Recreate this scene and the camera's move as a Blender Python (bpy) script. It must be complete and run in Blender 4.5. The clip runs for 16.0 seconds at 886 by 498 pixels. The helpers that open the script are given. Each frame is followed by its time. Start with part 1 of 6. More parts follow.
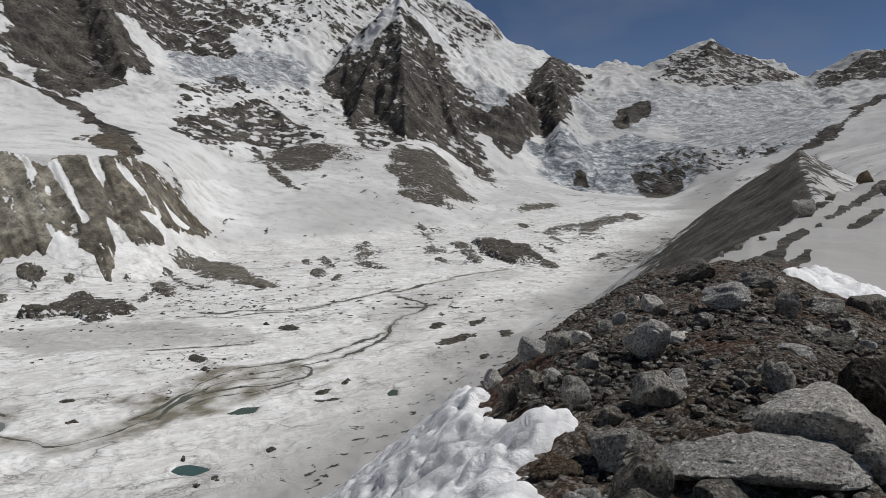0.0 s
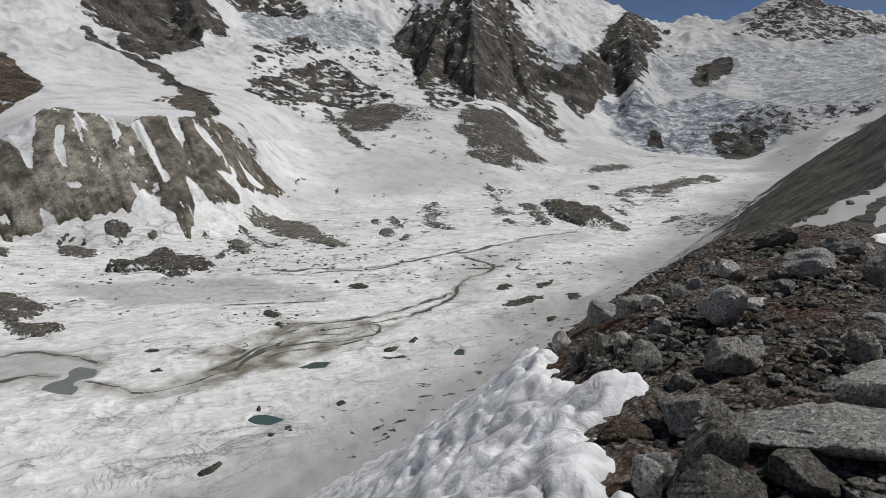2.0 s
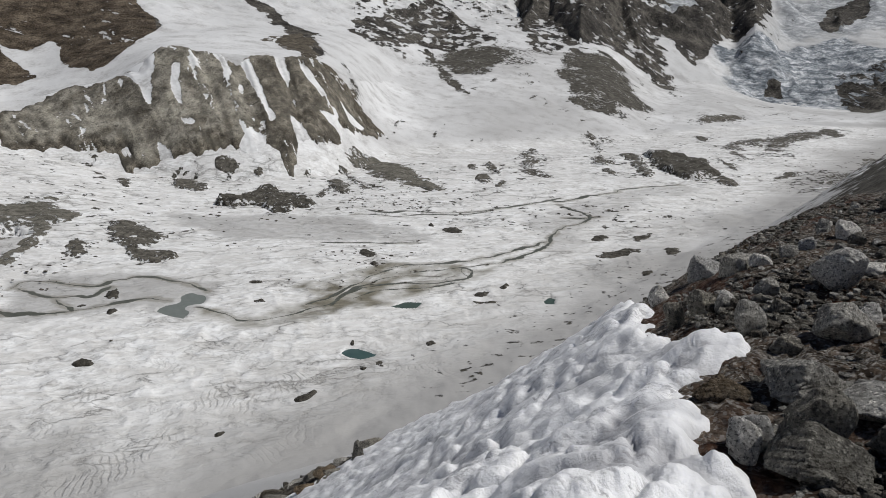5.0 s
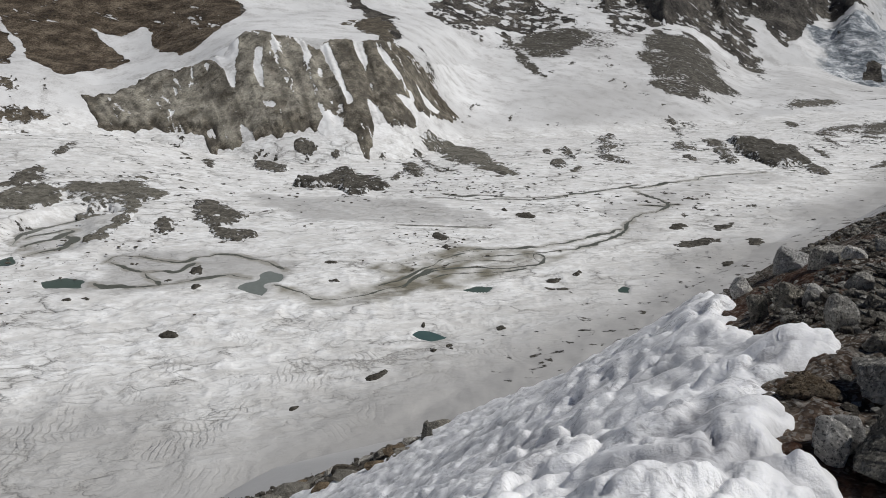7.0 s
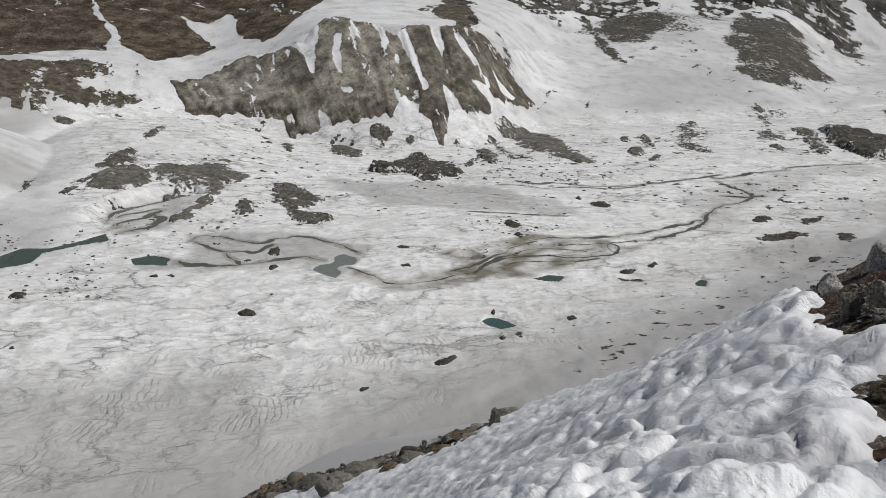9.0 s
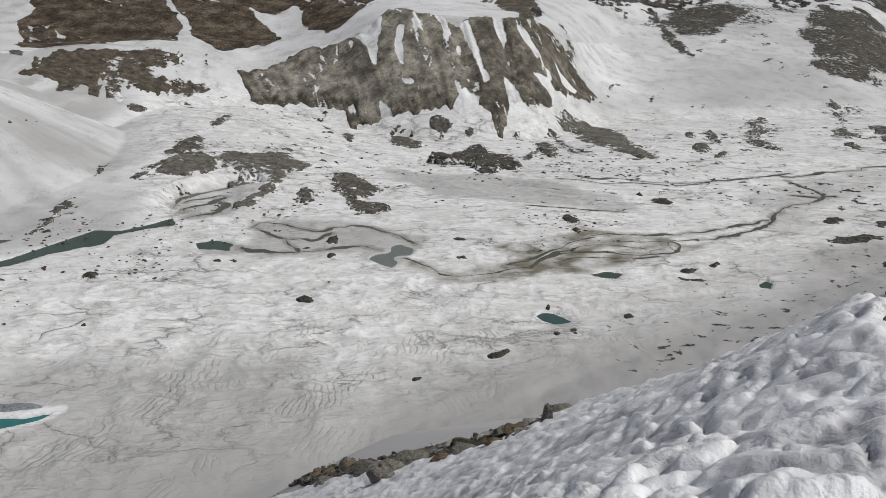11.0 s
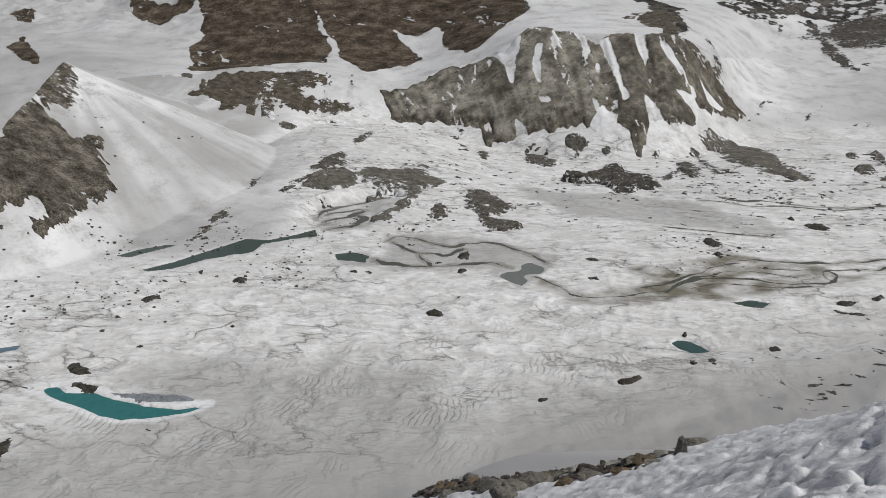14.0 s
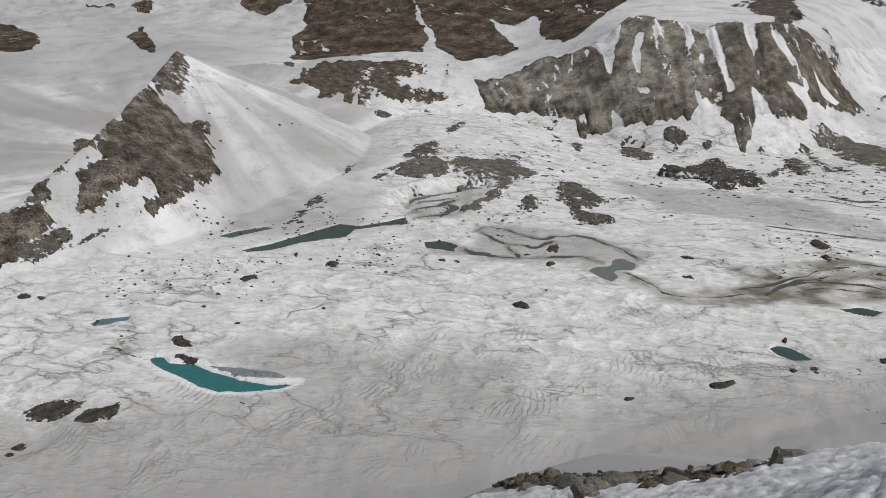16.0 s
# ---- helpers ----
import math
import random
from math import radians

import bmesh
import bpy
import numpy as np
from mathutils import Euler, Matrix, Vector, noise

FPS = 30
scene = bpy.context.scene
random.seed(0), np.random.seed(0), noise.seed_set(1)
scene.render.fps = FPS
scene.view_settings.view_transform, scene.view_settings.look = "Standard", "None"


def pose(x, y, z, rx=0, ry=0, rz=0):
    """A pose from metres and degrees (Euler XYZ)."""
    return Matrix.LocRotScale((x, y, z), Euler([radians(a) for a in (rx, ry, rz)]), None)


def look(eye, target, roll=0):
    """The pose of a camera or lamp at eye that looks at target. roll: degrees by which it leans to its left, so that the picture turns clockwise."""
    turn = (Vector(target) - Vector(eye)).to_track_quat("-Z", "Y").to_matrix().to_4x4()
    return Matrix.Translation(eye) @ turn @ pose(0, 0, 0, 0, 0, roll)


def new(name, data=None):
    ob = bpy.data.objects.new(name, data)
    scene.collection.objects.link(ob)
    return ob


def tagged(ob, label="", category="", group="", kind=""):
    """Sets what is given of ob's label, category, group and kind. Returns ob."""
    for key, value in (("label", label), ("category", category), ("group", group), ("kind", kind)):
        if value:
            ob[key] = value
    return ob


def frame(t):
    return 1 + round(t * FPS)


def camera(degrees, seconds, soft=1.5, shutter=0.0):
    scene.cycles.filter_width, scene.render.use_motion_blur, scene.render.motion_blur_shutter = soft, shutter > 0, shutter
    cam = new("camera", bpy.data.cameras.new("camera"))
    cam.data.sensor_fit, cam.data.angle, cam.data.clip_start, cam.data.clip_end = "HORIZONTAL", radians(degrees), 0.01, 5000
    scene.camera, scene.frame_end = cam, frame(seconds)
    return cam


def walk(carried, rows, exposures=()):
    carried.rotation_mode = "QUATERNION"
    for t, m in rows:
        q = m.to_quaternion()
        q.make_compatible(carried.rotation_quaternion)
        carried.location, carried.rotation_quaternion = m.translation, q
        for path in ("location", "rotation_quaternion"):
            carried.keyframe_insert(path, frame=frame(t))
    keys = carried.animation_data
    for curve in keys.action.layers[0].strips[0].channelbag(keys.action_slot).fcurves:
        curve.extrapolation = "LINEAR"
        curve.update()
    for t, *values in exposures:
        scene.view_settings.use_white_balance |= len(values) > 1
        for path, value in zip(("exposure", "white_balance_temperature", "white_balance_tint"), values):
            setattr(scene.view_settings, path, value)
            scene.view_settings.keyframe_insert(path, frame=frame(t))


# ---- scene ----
cam = camera(64.9, 16.0, 0.8)
PATH = [
    (0.0, pose(-0.000, -0.000, 100.000, 82.50, -0.00, 0.00)),
    (0.5, pose(-0.005, -0.002, 99.999, 81.62, 0.10, 1.76)),
    (1.0, pose(-0.011, -0.003, 99.999, 80.82, 0.03, 3.15)),
    (1.5, pose(-0.016, -0.005, 99.998, 80.04, 0.24, 4.41)),
    (2.0, pose(-0.021, -0.006, 99.997, 79.31, 0.16, 5.61)),
    (2.5, pose(-0.026, -0.007, 99.996, 78.48, -0.05, 6.80)),
    (3.0, pose(-0.032, -0.009, 99.996, 77.61, -0.02, 8.04)),
    (3.5, pose(-0.037, -0.011, 99.995, 76.72, -0.07, 9.41)),
    (4.0, pose(-0.042, -0.012, 99.994, 76.00, -0.27, 10.81)),
    (6.5, pose(-0.068, -0.019, 99.990, 73.67, -0.69, 18.26)),
    (7.0, pose(-0.074, -0.021, 99.990, 73.47, -0.41, 19.79)),
    (7.5, pose(-0.079, -0.022, 99.989, 73.13, -0.42, 21.35)),
    (8.0, pose(-0.084, -0.024, 99.988, 72.72, -0.27, 22.94)),
    (8.5, pose(-0.089, -0.026, 99.987, 72.50, -0.20, 24.43)),
    (9.0, pose(-0.095, -0.027, 99.987, 72.35, -0.06, 25.84)),
    (11.5, pose(-0.121, -0.035, 99.983, 71.89, -0.09, 31.95)),
    (12.0, pose(-0.126, -0.036, 99.982, 72.28, 0.14, 33.50)),
    (12.5, pose(-0.131, -0.037, 99.981, 72.61, 0.17, 35.86)),
    (13.0, pose(-0.137, -0.039, 99.981, 72.71, 0.30, 37.44)),
    (13.5, pose(-0.142, -0.041, 99.980, 72.77, 0.46, 39.17)),
    (14.0, pose(-0.147, -0.042, 99.979, 73.23, 0.99, 41.58)),
    (14.5, pose(-0.152, -0.044, 99.978, 73.43, 0.92, 43.70)),
    (15.0, pose(-0.158, -0.045, 99.978, 73.15, 1.14, 45.57)),
    (15.5, pose(-0.163, -0.046, 99.977, 72.86, 1.26, 47.40)),
    (16.0, pose(-0.168, -0.048, 99.976, 72.57, 1.07, 49.16)),
]
walk(cam, PATH, [(0.0, -0.06, 6550, 10), (3.5, -0.06, 6500, 10), (9.0, -0.10, 6520, 10), (16.0, -0.20, 6520, 10)])

# ---- light ----
SUN_AZ, SUN_EL = -76.0, 56.0   # degrees to the left of the y axis, degrees above the ground
world = bpy.data.worlds.new("sky")
scene.world = world
world.use_nodes = True
wn, wl = world.node_tree.nodes, world.node_tree.links
sky = wn.new("ShaderNodeTexSky")
sky.sky_type, sky.sun_disc = "NISHITA", False
sky.sun_elevation, sky.sun_rotation = radians(SUN_EL), radians(-SUN_AZ)
sky.altitude, sky.air_density, sky.dust_density, sky.ozone_density = 4300, 0.65, 0.7, 2.4
coord = wn.new("ShaderNodeTexCoord")
cloud = wn.new("ShaderNodeTexNoise")
cloud.inputs["Scale"].default_value, cloud.inputs["Detail"].default_value = 3.2, 7
cloud.inputs["Roughness"].default_value = 0.5
stretch = wn.new("ShaderNodeMapping")
stretch.inputs["Scale"].default_value = (1.0, 1.0, 2.6)
stretch.inputs["Location"].default_value = (0.35, 0.1, 0.0)
ramp = wn.new("ShaderNodeValToRGB")
ramp.color_ramp.elements[0].position, ramp.color_ramp.elements[1].position = 0.50, 0.80
veil = wn.new("ShaderNodeMixRGB")
veil.inputs["Color2"].default_value = (2.5, 3.15, 4.7, 1)
wl.new(coord.outputs["Generated"], stretch.inputs["Vector"])
wl.new(stretch.outputs["Vector"], cloud.inputs["Vector"])
wl.new(cloud.outputs["Fac"], ramp.inputs["Fac"])
wl.new(ramp.outputs["Color"], veil.inputs["Fac"])
wl.new(sky.outputs["Color"], veil.inputs["Color1"])
wl.new(veil.outputs["Color"], wn["Background"].inputs["Color"])
wn["Background"].inputs["Strength"].default_value = 0.052

sun = new("sun", bpy.data.lights.new("sun", "SUN"))
sun.data.energy, sun.data.angle, sun.data.color = 3.05, radians(0.6), (1.0, 0.985, 0.96)
sun.matrix_world = look((0, 0, 0), (math.sin(radians(SUN_AZ)) * math.cos(radians(SUN_EL)),
                                    -math.cos(radians(SUN_AZ)) * math.cos(radians(SUN_EL)), -math.sin(radians(SUN_EL))))
scene.view_settings.exposure = 0.0


# ---- materials ----
def graph(name):
    m = bpy.data.materials.new(name)
    m.use_nodes = True
    t = m.node_tree
    return m, t.nodes, t.links, t.nodes["Principled BSDF"]


def tex(n, l, scale, detail=6, rough=0.55, kind="noise", vec=None, distort=0.0):
    t = n.new("ShaderNodeTexNoise" if kind == "noise" else "ShaderNodeTexVoronoi")
    t.inputs["Scale"].default_value = scale
    if kind == "noise":
        t.inputs["Detail"].default_value, t.inputs["Roughness"].default_value = detail, rough
        t.inputs["Distortion"].default_value = distort
    if vec is not None:
        l.new(vec, t.inputs["Vector"])
    return t.outputs["Fac"] if kind == "noise" else t.outputs["Distance"]


def place(n, l, scale=(1, 1, 1), turn=0.0, kind="Object"):
    c, m = n.new("ShaderNodeTexCoord"), n.new("ShaderNodeMapping")
    m.inputs["Scale"].default_value, m.inputs["Rotation"].default_value = scale, (0, 0, turn)
    l.new(c.outputs[kind], m.inputs["Vector"])
    return m.outputs["Vector"]


def ramp_of(n, l, fac, stops):
    r = n.new("ShaderNodeValToRGB")
    e = r.color_ramp.elements
    while len(e) < len(stops):
        e.new(0.5)
    for k, (p, c) in zip(e, stops):
        k.position = p
        k.color = (c, c, c, 1) if not isinstance(c, tuple) else (*c, 1)
    l.new(fac, r.inputs["Fac"])
    return r.outputs["Color"]


def mix(n, l, fac, a, b, how="MIX"):
    m = n.new("ShaderNodeMixRGB")
    m.blend_type = how
    for s, v in (("Fac", fac), ("Color1", a), ("Color2", b)):
        if isinstance(v, (int, float)):
            m.inputs[s].default_value = v if s == "Fac" else (v, v, v, 1)
        elif isinstance(v, tuple):
            m.inputs[s].default_value = (*v, 1)
        else:
            l.new(v, m.inputs[s])
    return m.outputs["Color"]


def calc(n, l, op, a, b=0.0, clamp=False):
    m = n.new("ShaderNodeMath")
    m.operation, m.use_clamp = op, clamp
    for i, v in enumerate((a, b)):
        if isinstance(v, (int, float)):
            m.inputs[i].default_value = v
        else:
            l.new(v, m.inputs[i])
    return m.outputs[0]


def attr(n, name):
    a = n.new("ShaderNodeAttribute")
    a.attribute_name = name
    return a.outputs["Fac"]


def relief(n, l, bsdf, height, strength, distance):
    b = n.new("ShaderNodeBump")
    b.inputs["Strength"].default_value, b.inputs["Distance"].default_value = strength, distance
    l.new(height, b.inputs["Height"])
    l.new(b.outputs["Normal"], bsdf.inputs["Normal"])


def snow_colour(n, l, vec, unit):
    """Old snow: clean and dusty tones at two sizes. unit: metres of the coarser stains."""
    big = tex(n, l, 1.0 / unit, 7, 0.6, vec=vec)
    fine = tex(n, l, 9.0 / unit, 5, 0.65, vec=vec)
    dust = calc(n, l, "ADD", calc(n, l, "MULTIPLY", big, 0.75), calc(n, l, "MULTIPLY", fine, 0.35))
    return ramp_of(n, l, dust, [(0.42, (0.54, 0.53, 0.515)), (0.50, (0.77, 0.765, 0.75)), (0.60, (0.90, 0.90, 0.89))])


def rock_colour(n, l, vec, unit, dark, mid, light):
    big = tex(n, l, 1.0 / unit, 8, 0.62, vec=vec)
    fine = tex(n, l, 11.0 / unit, 6, 0.7, vec=vec)
    f = calc(n, l, "ADD", calc(n, l, "MULTIPLY", big, 0.55), calc(n, l, "MULTIPLY", fine, 0.55))
    return ramp_of(n, l, f, [(0.42, dark), (0.54, mid), (0.67, light)])


def along(n, l, lengths, tilt):
    """Coordinates stretched to the given lengths along tilted axes."""
    c, m = n.new("ShaderNodeTexCoord"), n.new("ShaderNodeMapping")
    m.vector_type = "TEXTURE"
    m.inputs["Scale"].default_value, m.inputs["Rotation"].default_value = lengths, tilt
    l.new(c.outputs["Object"], m.inputs["Vector"])
    return m.outputs["Vector"]


def crackle(n, l, vec, size, bend):
    """Distance to the edges of crooked cells, in shares of a cell."""
    v, t, a, m = (n.new(k) for k in ("ShaderNodeTexVoronoi", "ShaderNodeTexNoise", "ShaderNodeVectorMath", "ShaderNodeVectorMath"))
    v.feature = "DISTANCE_TO_EDGE"
    v.inputs["Scale"].default_value, t.inputs["Scale"].default_value, t.inputs["Detail"].default_value = 1.0 / size, 1.6 / size, 6
    t.inputs["Roughness"].default_value = 0.6
    a.operation, m.operation = "ADD", "SCALE"
    m.inputs["Scale"].default_value = bend * size * 1.6
    l.new(vec, t.inputs["Vector"])
    l.new(t.outputs["Color"], m.inputs[0])
    l.new(vec, a.inputs[0])
    l.new(m.outputs[0], a.inputs[1])
    l.new(a.outputs[0], v.inputs["Vector"])
    return v.outputs["Distance"]


def terrain_material(name, rock_unit, rock, edge, tilts=(), ice=False, depth=2.0, floor=False, mixing=2.0, furrow=0.0, snow_unit=30, rim=None, ledge_snow=0.14):
    """Snow and rock side by side; the mesh's own 'rock' value and a grain decide which of the two shows."""
    m, n, l, b = graph(name)
    vec = place(n, l)
    grain = tex(n, l, 1.0 / edge, 9, 0.66, vec=vec)
    for tilt in tilts:
        beds = tex(n, l, 1.0 / edge, 7, 0.62, vec=along(n, l, (3.2, 1.6, 0.55), tilt))
        grain = calc(n, l, "ADD", calc(n, l, "MULTIPLY", grain, 0.45), calc(n, l, "MULTIPLY", beds, 0.55))
    bare = calc(n, l, "ADD", attr(n, "rock"), calc(n, l, "MULTIPLY", calc(n, l, "SUBTRACT", grain, 0.5), mixing))
    bare = ramp_of(n, l, bare, [(0.47, 0.0), (0.53, 1.0)])
    for tilt in tilts:
        ledge = tex(n, l, 1.6 / edge, 5, 0.6, vec=along(n, l, (5.0, 3.0, 0.6), (tilt[0], 0.8 * tilt[1], 0.4)), distort=0.9)
        here = ramp_of(n, l, tex(n, l, 0.22 / edge, 5, 0.6, vec=vec), [(0.44, 0.0), (0.62, 1.0)])
        ledge = calc(n, l, "ADD", ledge, calc(n, l, "MULTIPLY", calc(n, l, "SUBTRACT", here, 1.0), ledge_snow))
        bare = calc(n, l, "MULTIPLY", bare, ramp_of(n, l, ledge, [(0.57, 1.0), (0.60, 0.05)]))
    snow = snow_colour(n, l, vec, snow_unit)
    snow = mix(n, l, attr(n, "dirt_shade"), snow, (0.37, 0.365, 0.355))
    lumps = tex(n, l, 1.0 / edge, 9, 0.7, vec=vec)
    if floor:
        far = along(n, l, (1.5, 0.8, 1.0), (0, 0, 0.5))
        flat = attr(n, "flat")
        zones = ramp_of(n, l, tex(n, l, 1.0 / 24, 5, 0.6, vec=far, distort=0.8), [(0.40, 0.0), (0.58, 1.0)])
        pillows = ramp_of(n, l, tex(n, l, 1.0 / 10.0, 5, 0.58, vec=far, distort=0.6), [(0.43, 0.0), (0.55, 1.0)])
        crumbs = ramp_of(n, l, tex(n, l, 1.0 / 3.2, 4, 0.55, vec=far, distort=0.3), [(0.43, 0.0), (0.57, 1.0)])
        fresh = calc(n, l, "ADD", calc(n, l, "MULTIPLY", pillows, 0.55), calc(n, l, "MULTIPLY", crumbs, 0.45))
        fresh = calc(n, l, "MULTIPLY", fresh, calc(n, l, "ADD", calc(n, l, "MULTIPLY", zones, 0.4), 0.6))
        old = mix(n, l, tex(n, l, 1.0 / 40, 5, 0.6, vec=vec), (0.60, 0.585, 0.555), (0.76, 0.745, 0.715))
        snow = mix(n, l, calc(n, l, "MULTIPLY", flat, 0.9), snow, mix(n, l, fresh, old, (0.95, 0.95, 0.935)))
        snow = mix(n, l, attr(n, "dirt_shade"), snow, (0.40, 0.39, 0.375))
        # cracks and folds: dirty lines, with crease shade put into the colour
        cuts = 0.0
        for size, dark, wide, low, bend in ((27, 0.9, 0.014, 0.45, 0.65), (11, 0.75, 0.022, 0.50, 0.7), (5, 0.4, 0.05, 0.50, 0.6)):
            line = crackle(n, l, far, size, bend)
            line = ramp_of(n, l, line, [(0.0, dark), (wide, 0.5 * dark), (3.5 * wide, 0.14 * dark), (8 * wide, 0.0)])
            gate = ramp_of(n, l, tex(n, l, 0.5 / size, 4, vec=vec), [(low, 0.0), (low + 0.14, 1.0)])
            line = calc(n, l, "MULTIPLY", mix(n, l, 1.0, line, gate, "MULTIPLY"), calc(n, l, "MULTIPLY", flat, calc(n, l, "SUBTRACT", 1.0, calc(n, l, "MULTIPLY", attr(n, "dirt_shade"), 0.6))))
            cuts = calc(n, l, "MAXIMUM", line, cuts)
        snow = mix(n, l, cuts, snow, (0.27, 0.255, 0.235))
        w = n.new("ShaderNodeTexWave")
        w.wave_profile = "SIN"
        for key, val in (("Scale", 0.22), ("Distortion", 42.0), ("Detail", 4.0), ("Detail Scale", 0.1), ("Detail Roughness", 0.55)):
            w.inputs[key].default_value = val
        l.new(far, w.inputs["Vector"])
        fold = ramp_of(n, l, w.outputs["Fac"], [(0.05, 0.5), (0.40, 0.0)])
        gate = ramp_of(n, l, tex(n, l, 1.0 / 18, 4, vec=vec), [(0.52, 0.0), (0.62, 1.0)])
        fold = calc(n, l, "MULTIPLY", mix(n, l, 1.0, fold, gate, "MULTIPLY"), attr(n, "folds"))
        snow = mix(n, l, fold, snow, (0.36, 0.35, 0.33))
        cuts = calc(n, l, "MAXIMUM", cuts, calc(n, l, "MULTIPLY", fold, 0.5))
        snow = mix(n, l, attr(n, "silt"), snow, mix(n, l, tex(n, l, 0.12, 7, 0.7, vec=far), (0.10, 0.092, 0.066), (0.33, 0.305, 0.24)))
        snow = mix(n, l, attr(n, "clean"), snow, (0.86, 0.86, 0.85))
    if ice:
        # crevasse dark, and some cloud shade on the ice, put into the colour
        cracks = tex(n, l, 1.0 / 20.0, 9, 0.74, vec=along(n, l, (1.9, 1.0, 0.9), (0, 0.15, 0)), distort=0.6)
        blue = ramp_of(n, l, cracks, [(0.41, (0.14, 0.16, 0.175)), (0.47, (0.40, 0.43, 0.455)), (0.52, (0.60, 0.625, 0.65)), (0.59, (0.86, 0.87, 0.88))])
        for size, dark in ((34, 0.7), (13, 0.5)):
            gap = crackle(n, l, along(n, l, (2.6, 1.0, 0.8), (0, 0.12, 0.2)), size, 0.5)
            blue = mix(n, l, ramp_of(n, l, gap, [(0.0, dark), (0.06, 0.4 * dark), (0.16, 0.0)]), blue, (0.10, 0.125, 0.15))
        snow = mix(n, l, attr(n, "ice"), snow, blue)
        frost = calc(n, l, "MULTIPLY", calc(n, l, "MULTIPLY", cracks, attr(n, "ice")), 1.3)
    stone = rock_colour(n, l, vec, rock_unit, *rock)
    if rim:
        stone = mix(n, l, attr(n, "rim"), stone, rock_colour(n, l, vec, 0.5 * rock_unit, *rim))
    # dark cracks and, below, furrows: recess shade put into the stone's colour
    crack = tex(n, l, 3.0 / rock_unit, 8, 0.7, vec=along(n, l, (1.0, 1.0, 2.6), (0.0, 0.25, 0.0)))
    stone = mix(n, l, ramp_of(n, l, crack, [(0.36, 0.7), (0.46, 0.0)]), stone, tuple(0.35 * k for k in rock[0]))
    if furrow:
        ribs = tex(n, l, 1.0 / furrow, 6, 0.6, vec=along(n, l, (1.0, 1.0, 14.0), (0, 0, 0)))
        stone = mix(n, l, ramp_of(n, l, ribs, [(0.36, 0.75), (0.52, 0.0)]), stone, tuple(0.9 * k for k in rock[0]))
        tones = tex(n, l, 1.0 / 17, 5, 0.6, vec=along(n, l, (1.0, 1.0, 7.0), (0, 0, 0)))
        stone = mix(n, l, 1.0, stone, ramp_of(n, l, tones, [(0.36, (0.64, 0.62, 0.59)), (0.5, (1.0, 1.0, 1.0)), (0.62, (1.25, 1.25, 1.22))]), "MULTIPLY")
        lumps = calc(n, l, "ADD", lumps, calc(n, l, "MULTIPLY", ribs, 0.9))
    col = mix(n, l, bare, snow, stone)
    l.new(col, b.inputs["Base Color"])
    b.inputs["Roughness"].default_value = 0.85
    b.inputs["Specular IOR Level"].default_value = 0.2
    lumps = calc(n, l, "MULTIPLY", lumps, calc(n, l, "ADD", calc(n, l, "MULTIPLY", bare, 0.65), 0.2 if floor else 0.09))
    lumps = calc(n, l, "ADD", lumps, calc(n, l, "MULTIPLY", calc(n, l, "MULTIPLY", crack, bare), 1.0))
    h = calc(n, l, "ADD", lumps, calc(n, l, "MULTIPLY", bare, 0.12))
    if floor:
        h = calc(n, l, "SUBTRACT", h, calc(n, l, "MULTIPLY", cuts, 0.7))
        h = calc(n, l, "ADD", h, calc(n, l, "MULTIPLY", calc(n, l, "MULTIPLY", fresh, flat), 0.6))
    if ice:
        h = calc(n, l, "ADD", h, frost)
    relief(n, l, b, h, 1.0 if floor else 0.8, depth)
    return m


GREY = ((0.11, 0.100, 0.082), (0.275, 0.254, 0.210), (0.44, 0.41, 0.345))
DARK = ((0.02, 0.018, 0.017), (0.07, 0.063, 0.054), (0.20, 0.182, 0.152))
BROWN = ((0.020, 0.015, 0.010), (0.092, 0.070, 0.048), (0.26, 0.212, 0.155))
SPUR = ((0.022, 0.019, 0.014), (0.105, 0.091, 0.070), (0.33, 0.295, 0.24))
BANKS = ((0.06, 0.055, 0.045), (0.15, 0.14, 0.115), (0.27, 0.255, 0.215))
DEBRIS = ((0.03, 0.027, 0.022), (0.08, 0.073, 0.06), (0.18, 0.167, 0.14))
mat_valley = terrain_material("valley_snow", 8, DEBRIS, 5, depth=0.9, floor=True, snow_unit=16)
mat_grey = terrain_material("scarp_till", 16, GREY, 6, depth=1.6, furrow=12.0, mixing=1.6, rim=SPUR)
TILL = ((0.03, 0.025, 0.018), (0.09, 0.076, 0.056), (0.21, 0.18, 0.138))
mat_bench = terrain_material("brown_till", 7, TILL, 5, depth=1.2, mixing=1.8)
mat_bank = terrain_material("grey_till", 5, BANKS, 4, depth=1.2, mixing=1.4)
mat_slab = terrain_material("dark_rock", 4, DEBRIS, 3, depth=1.0)
mat_debris = terrain_material("rock_debris", 4, ((0.04, 0.036, 0.03), (0.11, 0.101, 0.084), (0.24, 0.223, 0.187)), 3, depth=1.0)
mat_spur = terrain_material("spur_debris", 11, SPUR, 5, depth=1.8)
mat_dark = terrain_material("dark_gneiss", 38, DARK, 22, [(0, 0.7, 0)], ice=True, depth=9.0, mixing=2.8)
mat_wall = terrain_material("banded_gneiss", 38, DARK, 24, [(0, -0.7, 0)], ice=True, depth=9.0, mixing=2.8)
mat_brown = terrain_material("brown_rock", 20, BROWN, 14, [(0, 0.45, 0.3)], depth=6.0, mixing=2.0, ledge_snow=0.22)


